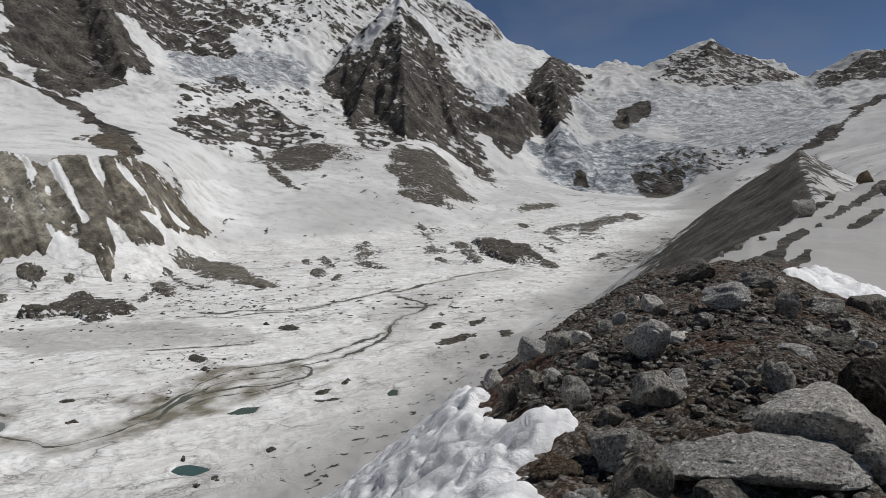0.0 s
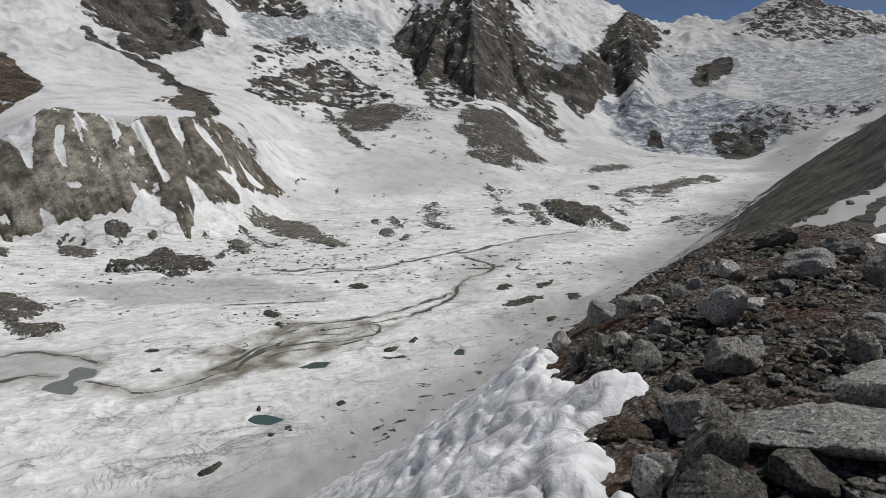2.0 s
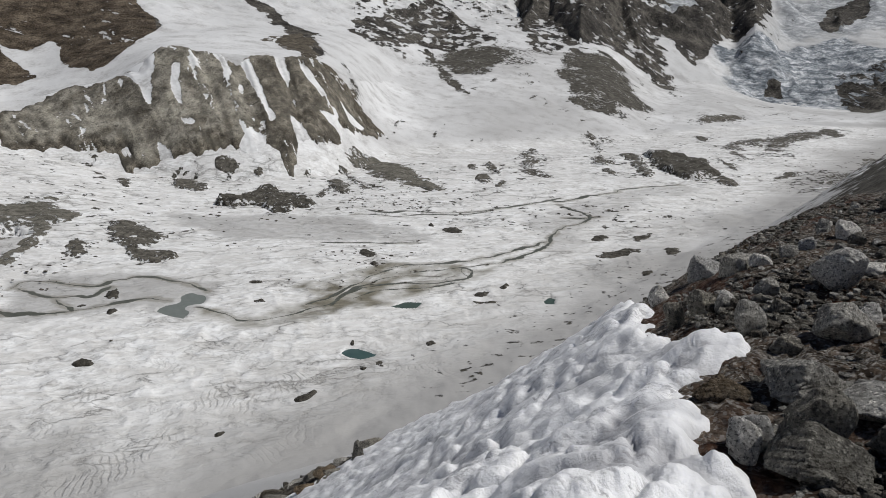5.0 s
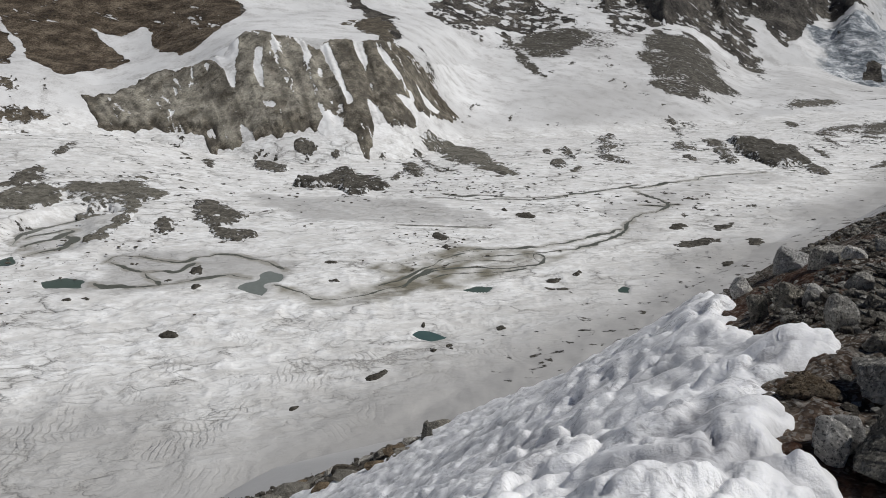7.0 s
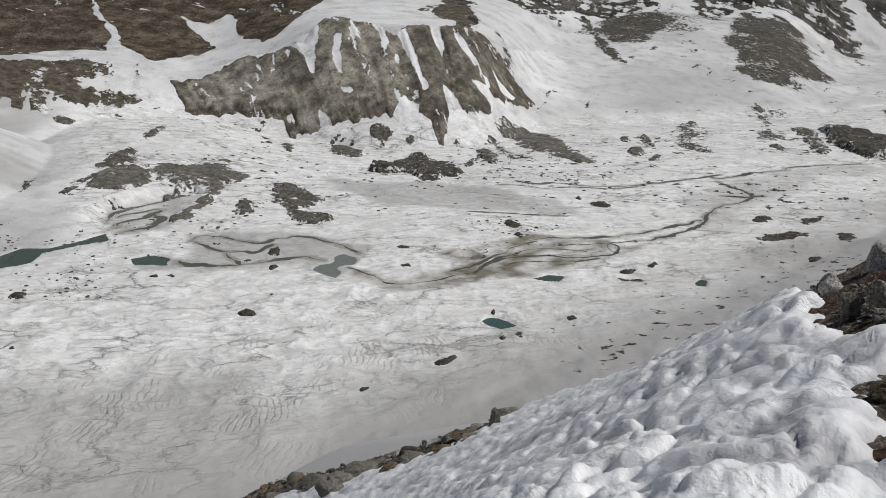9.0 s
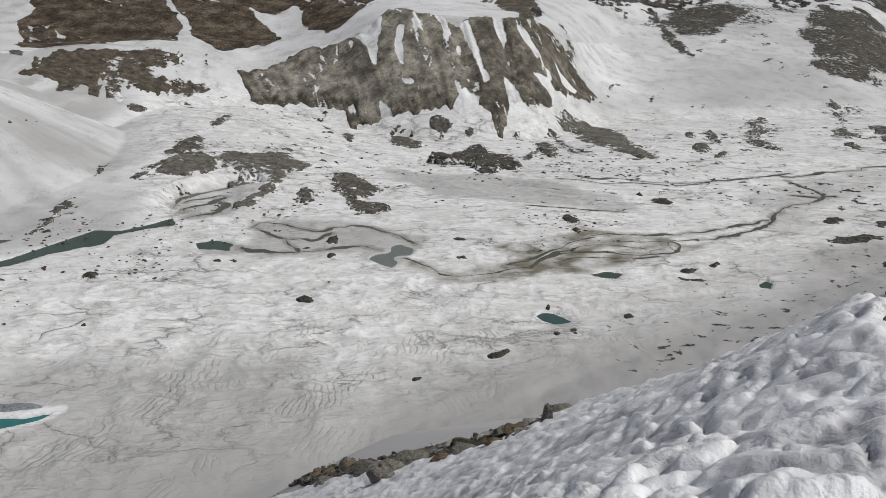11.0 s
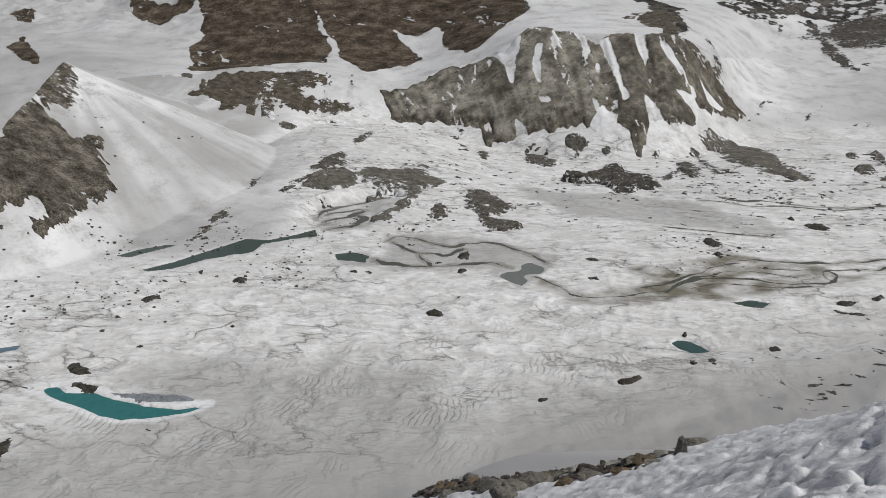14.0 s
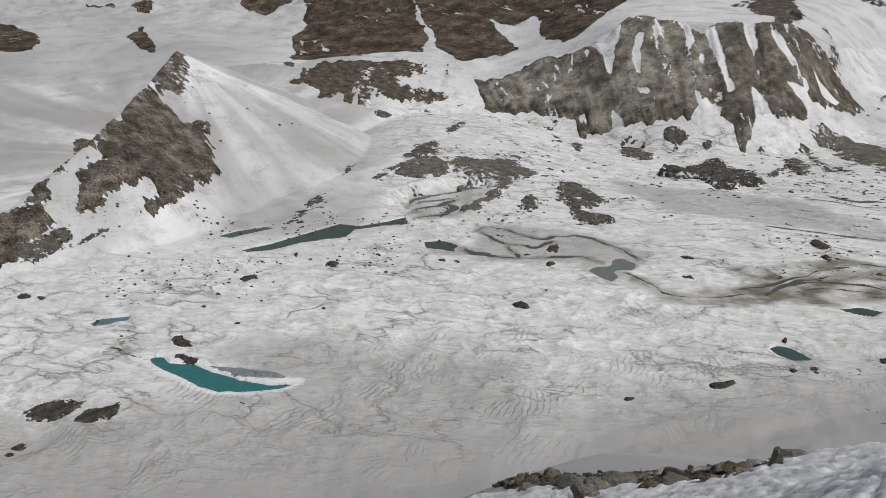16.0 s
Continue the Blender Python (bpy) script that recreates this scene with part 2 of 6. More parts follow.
def water_material(name, colour, rough):
    m, n, l, b = graph(name)
    vec = place(n, l)
    c = mix(n, l, tex(n, l, 0.35, 5, vec=vec), tuple(0.75 * k for k in colour), tuple(1.25 * k for k in colour))
    l.new(c, b.inputs["Base Color"])
    b.inputs["Roughness"].default_value, b.inputs["IOR"].default_value = rough, 1.33
    relief(n, l, b, tex(n, l, 2.0, 4, vec=vec), 0.06, 0.05)
    return m


mat_floe = terrain_material("grey_ice", 3, ((0.16, 0.175, 0.185), (0.24, 0.26, 0.275), (0.36, 0.38, 0.39)), 2, depth=0.3)
mat_teal = water_material("turquoise_water", (0.05, 0.185, 0.18), 0.15)
mat_dull = water_material("grey_teal_water", (0.05, 0.095, 0.09), 0.3)
mat_melt = water_material("slushy_water", (0.17, 0.19, 0.175), 0.4)
mat_blue = water_material("blue_water", (0.13, 0.20, 0.24), 0.3)
mat_green = water_material("green_water", (0.05, 0.08, 0.065), 0.3)
mat_stream = water_material("stream_water", (0.085, 0.09, 0.072), 0.35)


# ---- noise on arrays ----
def lattice(ix, iy, seed):
    h = (ix.astype(np.int64) * 374761393 + iy.astype(np.int64) * 668265263 + seed * 974634777) & 0x7FFFFFFF
    h = ((h ^ (h >> 13)) * 1274126177) & 0x7FFFFFFF
    return ((h ^ (h >> 16)) & 0xFFFF) / 65535.0


def vnoise(x, y, seed=0):
    """Smooth noise from -1 to 1."""
    ix, iy = np.floor(x), np.floor(y)
    fx, fy = x - ix, y - iy
    fx, fy = fx * fx * fx * (fx * (fx * 6 - 15) + 10), fy * fy * fy * (fy * (fy * 6 - 15) + 10)
    a, b = lattice(ix, iy, seed), lattice(ix + 1, iy, seed)
    c, d = lattice(ix, iy + 1, seed), lattice(ix + 1, iy + 1, seed)
    return 2 * (a + (b - a) * fx + (c - a) * fy + (a - b - c + d) * fx * fy) - 1


def fbm(x, y, size, octaves=5, seed=0, gain=0.5):
    total, amp, norm = 0.0, 1.0, 0.0
    x, y = x / size, y / size
    for k in range(octaves):
        total = total + amp * vnoise(x, y, seed + 17 * k)
        norm += amp
        amp *= gain
        x, y = 1.9 * x - 0.7 * y + 5.3, 0.7 * x + 1.9 * y - 2.1
    return total / norm


def ridged(x, y, size, octaves=5, seed=0, gain=0.55):
    total, amp, norm = 0.0, 1.0, 0.0
    x, y = x / size, y / size
    for k in range(octaves):
        total = total + amp * (1 - 2 * np.abs(vnoise(x, y, seed + 31 * k)))
        norm += amp
        amp *= gain
        x, y = 1.9 * x - 0.7 * y + 1.3, 0.7 * x + 1.9 * y + 4.1
    return total / norm


def step(a, b, v):
    t = np.clip((v - a) / (b - a), 0, 1)
    return t * t * (3 - 2 * t)


# ---- the lie of the land ----
# Break lines of the valley, seen from the moraine: degrees to the left of the y axis, metres out, metres up.
FOOT = [(-180, 500, 60), (-90, 500, 80), (-50, 420, 90), (-33, 480, 78), (-29.5, 650, 66), (-27, 1000, 24), (-22, 1200, 14), (-12, 1150, 12), (-3, 950, 5), (8, 790, 3), (16, 740, 2), (21, 640, 0), (26, 600, 0),
        (32, 605, 0), (38, 640, 4), (45, 690, 20), (52, 690, 25), (58, 600, 8), (64, 560, 0), (72, 580, 0), (84, 580, 0), (100, 500, 0), (180, 500, 60)]
MID = [(-180, 900, 120), (-90, 1000, 160), (-50, 1500, 220), (-32, 1600, 130), (-22, 1600, 64), (-18, 1600, 15), (-14, 1600, 18), (-10, 1600, 29), (-7, 1600, 66), (-3, 1450, 50),
       (1, 1380, 118), (5, 1350, 116), (9, 1330, 130), (14, 1250, 112), (18.5, 950, 66), (21, 780, 74), (23, 742, 95), (28, 735, 101), (35, 742, 106), (39, 757, 77),
       (45, 775, 56), (50, 790, 70), (57, 800, 76), (62, 780, 70), (69, 800, 62), (76, 900, 60), (100, 900, 70), (180, 900, 120)]
BENCH = [(-180, 1100, 160), (-90, 1200, 220), (-50, 1800, 300), (-22, 1760, 120), (-14, 1760, 90), (-7, 1760, 130), (1, 1600, 165), (9, 1600, 190), (14, 1520, 190), (20, 1200, 150),
         (26, 1060, 145), (32, 960, 134), (37, 880, 118), (44, 880, 77), (50, 890, 84), (60, 900, 72), (69, 920, 88), (80, 1150, 98), (100, 1200, 110), (180, 1100, 160)]
LIP = [(-180, 1700, 300), (-90, 1700, 330), (-50, 2300, 420), (-30, 2500, 275), (-22, 2500, 305), (-14, 2500, 345), (-8, 2450, 340), (-4, 2300, 270), (3, 2000, 225), (8, 1900, 255),
       (11, 1900, 316), (20, 1900, 352), (25, 1600, 262), (32, 1400, 250), (45, 1300, 240), (58, 1300, 210), (64, 1400, 150), (72, 1700, 160), (80, 1700, 155), (100, 1800, 190), (180, 1700, 300)]
TOP = [(-180, 2600, 600), (-90, 2600, 620), (-50, 3000, 640), (-32, 2900, 455), (-30.3, 2900, 452), (-28.8, 2900, 412), (-27, 2900, 376), (-25.6, 3400, 455), (-22.2, 3500, 552),
       (-21.2, 3500, 590), (-20.5, 3500, 634), (-19.6, 3500, 600), (-17.8, 3500, 568), (-15.3, 3400, 490), (-13.3, 3300, 508), (-11.7, 3100, 452), (-8.6, 2900, 507), (-5.4, 2900, 570),
       (-3.9, 2900, 648), (-0.7, 2900, 716), (3.5, 2900, 800), (10, 3000, 1000), (20, 3000, 1050), (32, 2500, 880), (45, 2100, 650), (58, 2000, 540), (66, 2200, 430), (76, 2600, 480),
       (100, 2600, 560), (180, 2600, 600)]
LINES = [FOOT, MID, BENCH, LIP, TOP]
CREST_TURN = radians(27.0)        # the near moraine runs 27 degrees to the right of the y axis
# along the crest, its offset to the left, its height
CREST = [(-900, -10, 120), (-200, 0, 100), (-20, 0, 98.6), (0, -0.5, 98.4), (4, -0.4, 98.35), (8, 0.3, 98.25), (14, 0.6, 98.1), (18, 0, 97.5), (26, -2, 95.4), (60, -3, 91.0), (110, -4, 90.0), (180, -3, 93.5),
         (260, -1, 99.0), (310, 0, 102.5), (330, 0, 103), (350, 1, 101.5), (420, 4, 97), (700, 10, 88), (1000, 10, 60), (1300, 20, 30)]
# rock ribs, buttresses, knobs and the spur: from (degrees, out, up) to (degrees, out, up), slope of the flanks, how rugged
RIBS = [(3.0, 1400, 118, 3.4, 2150, 545, 0.95, 1), (-2.6, 1420, 46, 0.6, 1900, 320, 0.8, 1), (8.0, 1500, 150, 4.5, 2000, 400, 0.9, 1), (3.4, 2150, 545, 2.0, 2900, 760, 0.8, 1),
        (-9.6, 1750, 150, -8.8, 2150, 312, 0.9, 1), (-6.0, 1650, 95, -5.2, 1850, 165, 0.8, 1), (-14.9, 2000, 180, -14.6, 2080, 222, 1.2, 0.5), (-17.2, 1650, 40, -17.2, 1720, 72, 0.7, 0.5),
        (-8.8, 2150, 312, -8.6, 2900, 500, 0.7, 1), (24.0, 1500, 250, 27.0, 2400, 800, 0.8, 1), (12.0, 1350, 130, 13.0, 1500, 190, 0.5, 0.7),
        (69.3, 610, 89, 73.6, 485, 55, 0.58, 0), (73.6, 485, 55, 76.5, 430, 43, 0.58, 0), (76.5, 430, 43, 82.7, 388, 18.5, 0.55, 0), (82.7, 388, 18.5, 97, 350, 8, 0.5, 0),
        (69.3, 610, 89, 67.0, 760, 52, 0.5, 0), (66.0, 560, 52, 69.2, 640, 88, 0.42, 0)]

SPUR_CREST = [(69.3, 73.6, 76.5, 82.7, 97), (610, 485, 430, 388, 350)]   # degrees, metres out: the far side falls steeply

# the snow bank beside the near crest: degrees, slope of its foot seen from the crest, metres out and slope of its top
BANK = [(-60, -12, 300, 5), (-40, -12, 200, 1.5), (-32.3, -11.5, 120, -1.0), (-31, -11.3, 105, -1.8), (-29, -11, 85, -2.95), (-26.6, -10.7, 65, -4.5), (-24, -10.6, 48, -6.0), (-21, -10.6, 34, -8.1),
        (-18.5, -11, 27, -9.3), (-16.8, -11.8, 23, -10.6), (-14.5, -14, 21, -14.5), (-12, -25, 20, -25)]


def smooth_line(line, k, smooth):
    a = np.arange(-180, 180.05, 0.1)
    v = np.interp(a, [p[0] for p in line], [p[k] for p in line])
    w = np.exp(-0.5 * (np.arange(-40, 41) * 0.1 / smooth) ** 2)
    return np.convolve(np.pad(v, 40, mode="edge"), w / w.sum(), "valid")


LINE_OUT = [smooth_line(L, 1, 1.2) for L in LINES]
LINE_UP = [smooth_line(L, 2, 0.12 if L is TOP else 1.2) for L in LINES]


def pick(table, az):
    return np.interp(az, np.arange(-180, 180.05, 0.1)[:len(table)], table)


def tent(x, y, ax, ay, bx, by, za, zb, flank):
    """A ridge from a to b whose sides fall off at the slope flank."""
    dx, dy = bx - ax, by - ay
    q = np.clip(((x - ax) * dx + (y - ay) * dy) / (dx * dx + dy * dy), 0, 1)
    return za + (zb - za) * q - flank * np.hypot(x - ax - q * dx, y - ay - q * dy)


def polar(az, r):
    a = np.radians(az)
    return -r * np.sin(a), r * np.cos(a)


def near_moraine(x, y):
    s = x * math.sin(CREST_TURN) + y * math.cos(CREST_TURN)
    d = -x * math.cos(CREST_TURN) + y * math.sin(CREST_TURN)
    cs = [p[0] for p in CREST]
    off, top = np.interp(s, cs, [p[1] for p in CREST]), np.interp(s, cs, [p[2] for p in CREST])
    d = d - off
    steep = d * (1 + 0.1 * (1 - step(0, 14, s)))
    inner = np.interp(steep, [0, 2, 3.3, 5, 9, 14, 26, 60, 112, 135, 165, 260], [0, 0.004, 0.013, 0.028, 0.065, 0.103, 0.18, 0.47, 0.93, 0.985, 1.0, 1.05])
    far_side = np.interp(-d, [0, 8, 40, 70, 120, 400], [0, 0.05, 0.20, 0.24, 0.2, -0.2])
    outer = np.interp(-d, [0, 1, 3, 6, 30, 90, 400], [0, 0.004, 0.011, 0.02, 0.04, 0.03, -0.5])
    outer = outer + (far_side - outer) * step(60, 140, s)
    return np.where(d > 0, top * (1 - inner), top * (1 - outer)), s, d


def bank(az, r):
    """Height of the snow bank that rises to the right of the crest."""
    a = [p[0] for p in BANK]
    foot, out, top = (np.interp(az, a, [p[k] for p in BANK]) for k in (1, 2, 3))
    q = np.clip(np.log(np.maximum(r, 1) / 17) / np.log(out / 17), 0, 1)
    up = 100 + np.minimum(np.maximum(r, 17), out) * np.tan(np.radians(foot + (top - foot) * q))
    return np.where((r < 17) | (az < -60) | (az > -12), -50, up - 0.7 * np.maximum(r - out, 0) ** 1.05)


def land(az, r):
    """Height of the ground, and what kind of ground it is."""
    x, y = polar(az, r)
    wob = az + 0.5 * fbm(x, y, 260, 3, 5) * step(300, 600, r)
    rs = [pick(t, wob) for t in LINE_OUT]
    zs = [pick(t, wob) for t in LINE_UP]
    z = np.where(r > 150, zs[0] * step(0.45, 1.0, r / rs[0]), 0)
    for k in range(4):
        q = (r - rs[k]) / np.maximum(rs[k + 1] - rs[k], 1)
        z = np.where(r > rs[k], zs[k] + (zs[k + 1] - zs[k]) * np.clip(q, 0, 1), z)
    z = np.where(r > rs[4], zs[4] - (r - rs[4]) * 0.45, z)
    high = step(0, 1, (r - rs[1]) / np.maximum(rs[3] - rs[1], 1))
    rugged = np.zeros_like(z)
    for a0, r0, z0, a1, r1, z1, flank, wild in RIBS:
        (ax, ay), (bx, by) = polar(a0, r0), polar(a1, r1)
        if not wild:
            crest = np.interp(az, SPUR_CREST[0], SPUR_CREST[1])
            flank = flank + 1.3 * step(69.0, 70.2, az) * step(0, 12, r - crest)
        rise = tent(x, y, ax, ay, bx, by, z0, z1, flank) - z
        if wild:
            rugged = np.maximum(rugged, wild * step(-25, 30, rise))
        z = z + np.maximum(rise, 0)
    amount = np.clip(high + 0.8 * rugged, 0, 1.3) * np.clip((r - 800) / 500, 0.35, 1)
    crag = 30 * ridged(x, y, 330, 5, 3) + 14 * ridged(x, y, 75, 5, 8) + 5 * rugged * ridged(x, y, 30, 3, 77)
    z = z + amount * crag + 9 * ridged(x + 0.4 * y, y, 120, 4, 21) * step(0.8, 1.0, r / rs[4])
    wall = step(0, 60, r - rs[0])
    z = z + (1 - wall) * (1.0 * fbm(x, y, 45, 3, 1) + (1.05 - 0.6 * step(260, 380, r)) * ridged(x + 0.5 * y, y - 0.2 * x, 15, 3, 2)) * step(120, 200, r) + wall * (1 - high) * 3.0 * fbm(x, y, 60, 4, 4) + 2.2 * step(60, 66, az) * (1 - step(84, 90, az)) * step(420, 520, r) * (1 - step(700, 800, r)) * fbm(x, y, 45, 4, 78)
    near, s, d = near_moraine(x, y)
    near = near + step(10, 40, r) * (0.25 + 1.2 * step(40, 200, r)) * fbm(x, y, 15, 4, 9)
    is_near = step(-1.5, 1.5, near - z)
    z = np.maximum(np.maximum(z, near), -30)
    side = bank(az, r) + 0.010 * r * fbm(x, y, 6, 4, 10) * step(18, 30, r)
    is_side = step(-0.3, 0.3, side - z)
    z = np.maximum(z, side)
    return x, y, z, dict(high=high, rugged=rugged, near=is_near, s=s, d=d, wall=wall, rs=rs, side=is_side)


def land_at(x, y):
    return land(np.degrees(np.arctan2(-x, y)), np.hypot(x, y))


STAINS = []
BARE = []
ICE = []
OUTCROPS = []
PONDS = []
STREAMS = []
TONGUES = []
BARE.append(("dark", 0.88, [(-1139, 1886), (-1012, 2460), (-702, 1599), (-634, 1528), (-622, 1489), (-611, 1394), (-592, 1311), (-567, 1127), (-575, 1073), (-630, 1097), (-740, 1196)]))
BARE.append(("dark", 0.95, [(-690, 1114), (-642, 1089), (-578, 1056), (-533, 1040), (-458, 982), (-406, 942), (-347, 819), (-311, 726), (-330, 736), (-377, 766), (-385, 823), (-455, 912), (-554, 1018), (-610, 1047), (-659, 1061)]))
BARE.append(("dark", 0.5, [(-364, 851), (-280, 729), (-278, 756), (-357, 866)]))
BARE.append(("dark", 0.56, [(-979, 2521), (-769, 2033), (-670, 1878), (-632, 1827), (-566, 1870), (-559, 2072), (-496, 1942), (-465, 1939), (-424, 2041), (-364, 2061), (-297, 2044), (-230, 2032), (-140, 2134), (-188, 2903)]))
BARE.append(("dark", 0.56, [(-189, 2903), (-108, 2155), (-40, 2114), (10, 2057), (50, 2052), (135, 2595), (275, 2887), (195, 2893), (36, 2865), (-54, 2900)]))
BARE.append(("dark", 0.7, [(-131, 2116), (-56, 2097), (10, 2057), (47, 1896), (95, 1816), (89, 1680), (106, 1529), (109, 1332), (54, 1453), (7, 1468), (-46, 1470), (-93, 1380), (-152, 1318), (-198, 1421), (-244, 1665), (-256, 1746), (-320, 1839), (-308, 2068), (-203, 1924), (-150, 2028)]))
BARE.append(("till", 0.72, [(-105, 1389), (-28, 1433), (17, 1341), (50, 1151), (-12, 1013), (-70, 1032), (-86, 1140)]))
BARE.append(("dark", 0.7, [(437, 2897), (555, 2684), (377, 2101), (376, 2001), (308, 1783), (234, 1819), (184, 1826), (181, 1883), (299, 2502)]))
BARE.append(("dark", 0.85, [(94, 1787), (173, 1873), (205, 1822), (233, 1805), (157, 1617), (126, 1639), (98, 1724)]))
BARE.append(("dark", 1, [(471, 1974), (528, 2130), (643, 2219), (624, 2092), (552, 1997), (486, 1923)]))
BARE.append(("dark", 0.95, [(435, 1631), (502, 1612), (543, 1601), (531, 1524), (438, 1401), (429, 1555)]))
BARE.append(("dark", 0.55, [(435, 1657), (588, 1700), (766, 1550), (743, 1503), (655, 1491), (575, 1528), (540, 1572)]))
BARE.append(("dark", 0.9, [(308, 1633), (331, 1630), (330, 1583), (295, 1579)]))
BARE.append(("dark", 0.58, [(1004, 3134), (1223, 3252), (1369, 3178), (1329, 2637), (939, 2294), (785, 2378), (702, 2420)]))
BARE.append(("dark", 0.7, [(1292, 2501), (1352, 2566), (1387, 2484), (1466, 2493), (1573, 2446), (1421, 2199), (1320, 2325), (1198, 2298)]))
BARE.append(("dark", 0.95, [(761, 1480), (867, 1558), (1147, 1907), (1299, 2007), (1222, 1886), (1005, 1689), (867, 1536), (765, 1453)]))
BARE.append(("dark", 0.72, [(-443, 1147), (-431, 1247), (-423, 1545), (-369, 1578), (-307, 1456), (-210, 1350), (-178, 1237), (-191, 1109), (-246, 1076), (-300, 1188), (-337, 1186), (-370, 1040), (-421, 1066)]))
BARE.append(("dark", 0.62, [(-521, 1385), (-513, 1644), (-446, 1636), (-453, 1446), (-478, 1325)]))
BARE.append(("dark", 0.8, [(-332, 1202), (-319, 1207), (-241, 1052), (-202, 981), (-223, 991), (-271, 1069)]))
ICE.append(("ice", 0.8, [(-659, 1692), (-565, 1865), (-461, 1924), (-337, 1943), (-356, 1764), (-481, 1579), (-558, 1488)]))
ICE.append(("ice", 0.55, [(372, 2074), (699, 2407), (936, 2285), (1289, 2514), (1131, 2104), (824, 2003), (607, 1915), (417, 1886), (347, 1837)]))
ICE.append(("ice", 0.95, [(216, 1724), (503, 1869), (613, 1676), (480, 1374), (267, 1462), (216, 1617)]))
ICE.append(("ice", 0.6, [(607, 1915), (824, 2003), (1159, 2095), (788, 1499), (642, 1548), (603, 1683)]))
ICE.append(("ice", 0.6, [(68, 1873), (188, 2045), (187, 1856), (108, 1786)]))
BARE.append(("moraine", 0.95, [(744.2, 1492.5), (687.2, 1483.0), (104.6, 265.3), (90.7, 273.6), (77.5, 258.4), (57.7, 169.1), (60.3, 165.0), (71.6, 170.3), (73.9, 163.4), (73.9, 139.0), (86.1, 160.9), (93.0, 183.9), (113.5, 230.5)]))
BARE.append(("moraine", 0.9, [(744.2, 1492.5), (753.9, 1426.1), (128.3, 231.2), (87.7, 162.9), (106.1, 203.8)]))
OUTCROPS.append(("scarp", 6, [(-553, 516), (-537, 542), (-523, 556), (-504, 580), (-481, 587), (-460, 592), (-441, 593), (-449, 628), (-434, 635), (-403, 634), (-380, 630), (-360, 630), (-349, 645), (-339, 661), (-324, 675), (-320, 692), (-297, 682), (-286, 699), (-282, 736), (-272, 720), (-258, 701), (-241, 714), (-244, 668), (-257, 639), (-251, 628), (-261, 593), (-275, 580), (-271, 562), (-266, 549), (-275, 560), (-285, 564), (-296, 564), (-307, 551), (-328, 540), (-352, 526), (-368, 516), (-395, 509), (-412, 520), (-441, 513), (-463, 506), (-485, 489), (-504, 483), (-527, 496)]))
TONGUES.append(("snow", 1, [(-493, 605), (-478, 594), (-455, 561), (-456, 561)]))
TONGUES.append(("snow", 1, [(-457, 584), (-451, 581), (-445, 572), (-449, 574)]))
TONGUES.append(("snow", 1, [(-455, 591), (-443, 595), (-463, 640), (-429, 602), (-416, 575), (-407, 560), (-412, 561), (-423, 571), (-437, 579)]))
TONGUES.append(("snow", 1, [(-409, 598), (-403, 603), (-395, 585), (-379, 565), (-383, 564), (-399, 581)]))
TONGUES.append(("snow", 1, [(-401, 611), (-398, 613), (-386, 601), (-376, 589), (-385, 595)]))
TONGUES.append(("snow", 1, [(-385, 631), (-377, 635), (-357, 616), (-353, 604), (-358, 605), (-368, 618)]))
TONGUES.append(("snow", 1, [(-345, 607), (-342, 607), (-337, 599), (-341, 600)]))
TONGUES.append(("snow", 1, [(-359, 633), (-352, 642), (-329, 616), (-313, 600), (-299, 589), (-303, 581), (-313, 594), (-329, 609), (-345, 620)]))
TONGUES.append(("snow", 1, [(-345, 672), (-330, 669), (-310, 644), (-307, 632), (-317, 639)]))
TONGUES.append(("snow", 1, [(-328, 688), (-315, 671), (-293, 660), (-277, 650), (-278, 646), (-292, 651), (-306, 659)]))
TONGUES.append(("snow", 1, [(-274, 628), (-258, 643), (-246, 661), (-251, 628), (-262, 625)]))
TONGUES.append(("snow", 1, [(-268, 669), (-260, 678), (-251, 688), (-251, 676), (-258, 665)]))
TONGUES.append(("snow", 1, [(-290, 600), (-283, 602), (-268, 593), (-261, 589), (-273, 577), (-281, 588)]))
TONGUES.append(("snow", 1, [(-290, 574), (-285, 573), (-276, 567), (-278, 566)]))
TONGUES.append(("snow", 1, [(-374, 551), (-361, 554), (-357, 551), (-364, 548)]))
TONGUES.append(("snow", 1, [(-473, 555), (-468, 553), (-463, 545)]))
TONGUES.append(("snow", 1, [(-459, 529), (-453, 527), (-446, 516)]))
TONGUES.append(("snow", 1, [(-317, 541), (-317, 556), (-316, 573), (-302, 570), (-292, 558), (-303, 545)]))
TONGUES.append(("snow", 1, [(-381, 529), (-368, 527), (-363, 521), (-374, 521)]))
TONGUES.append(("snow", 1, [(-339, 741), (-328, 743), (-298, 672), (-313, 687)]))
TONGUES.append(("snow", 1, [(-367, 581), (-363, 582), (-361, 577)]))
TONGUES.append(("snow", 1, [(-310, 580), (-308, 582), (-301, 575), (-304, 575)]))
TONGUES.append(("snow", 1, [(-269, 646), (-266, 648), (-262, 646), (-264, 642)]))
BARE.append(("moraine", 1, [(740.6, 1487.4), (96.8, 181.0), (84.0, 151.4), (62.6, 125.1), (18.9, 42.6), (11.9, 30.5), (61.3, 167.1), (71.6, 170.3), (79.7, 157.4)]))
BARE.append(("side", 1, [(27.9, 53.7), (18.7, 38.7), (12.6, 28.2), (4.7, 11.3), (4.7, 11.0), (5.9, 12.7), (18.9, 37.9), (24.7, 47.2)]))
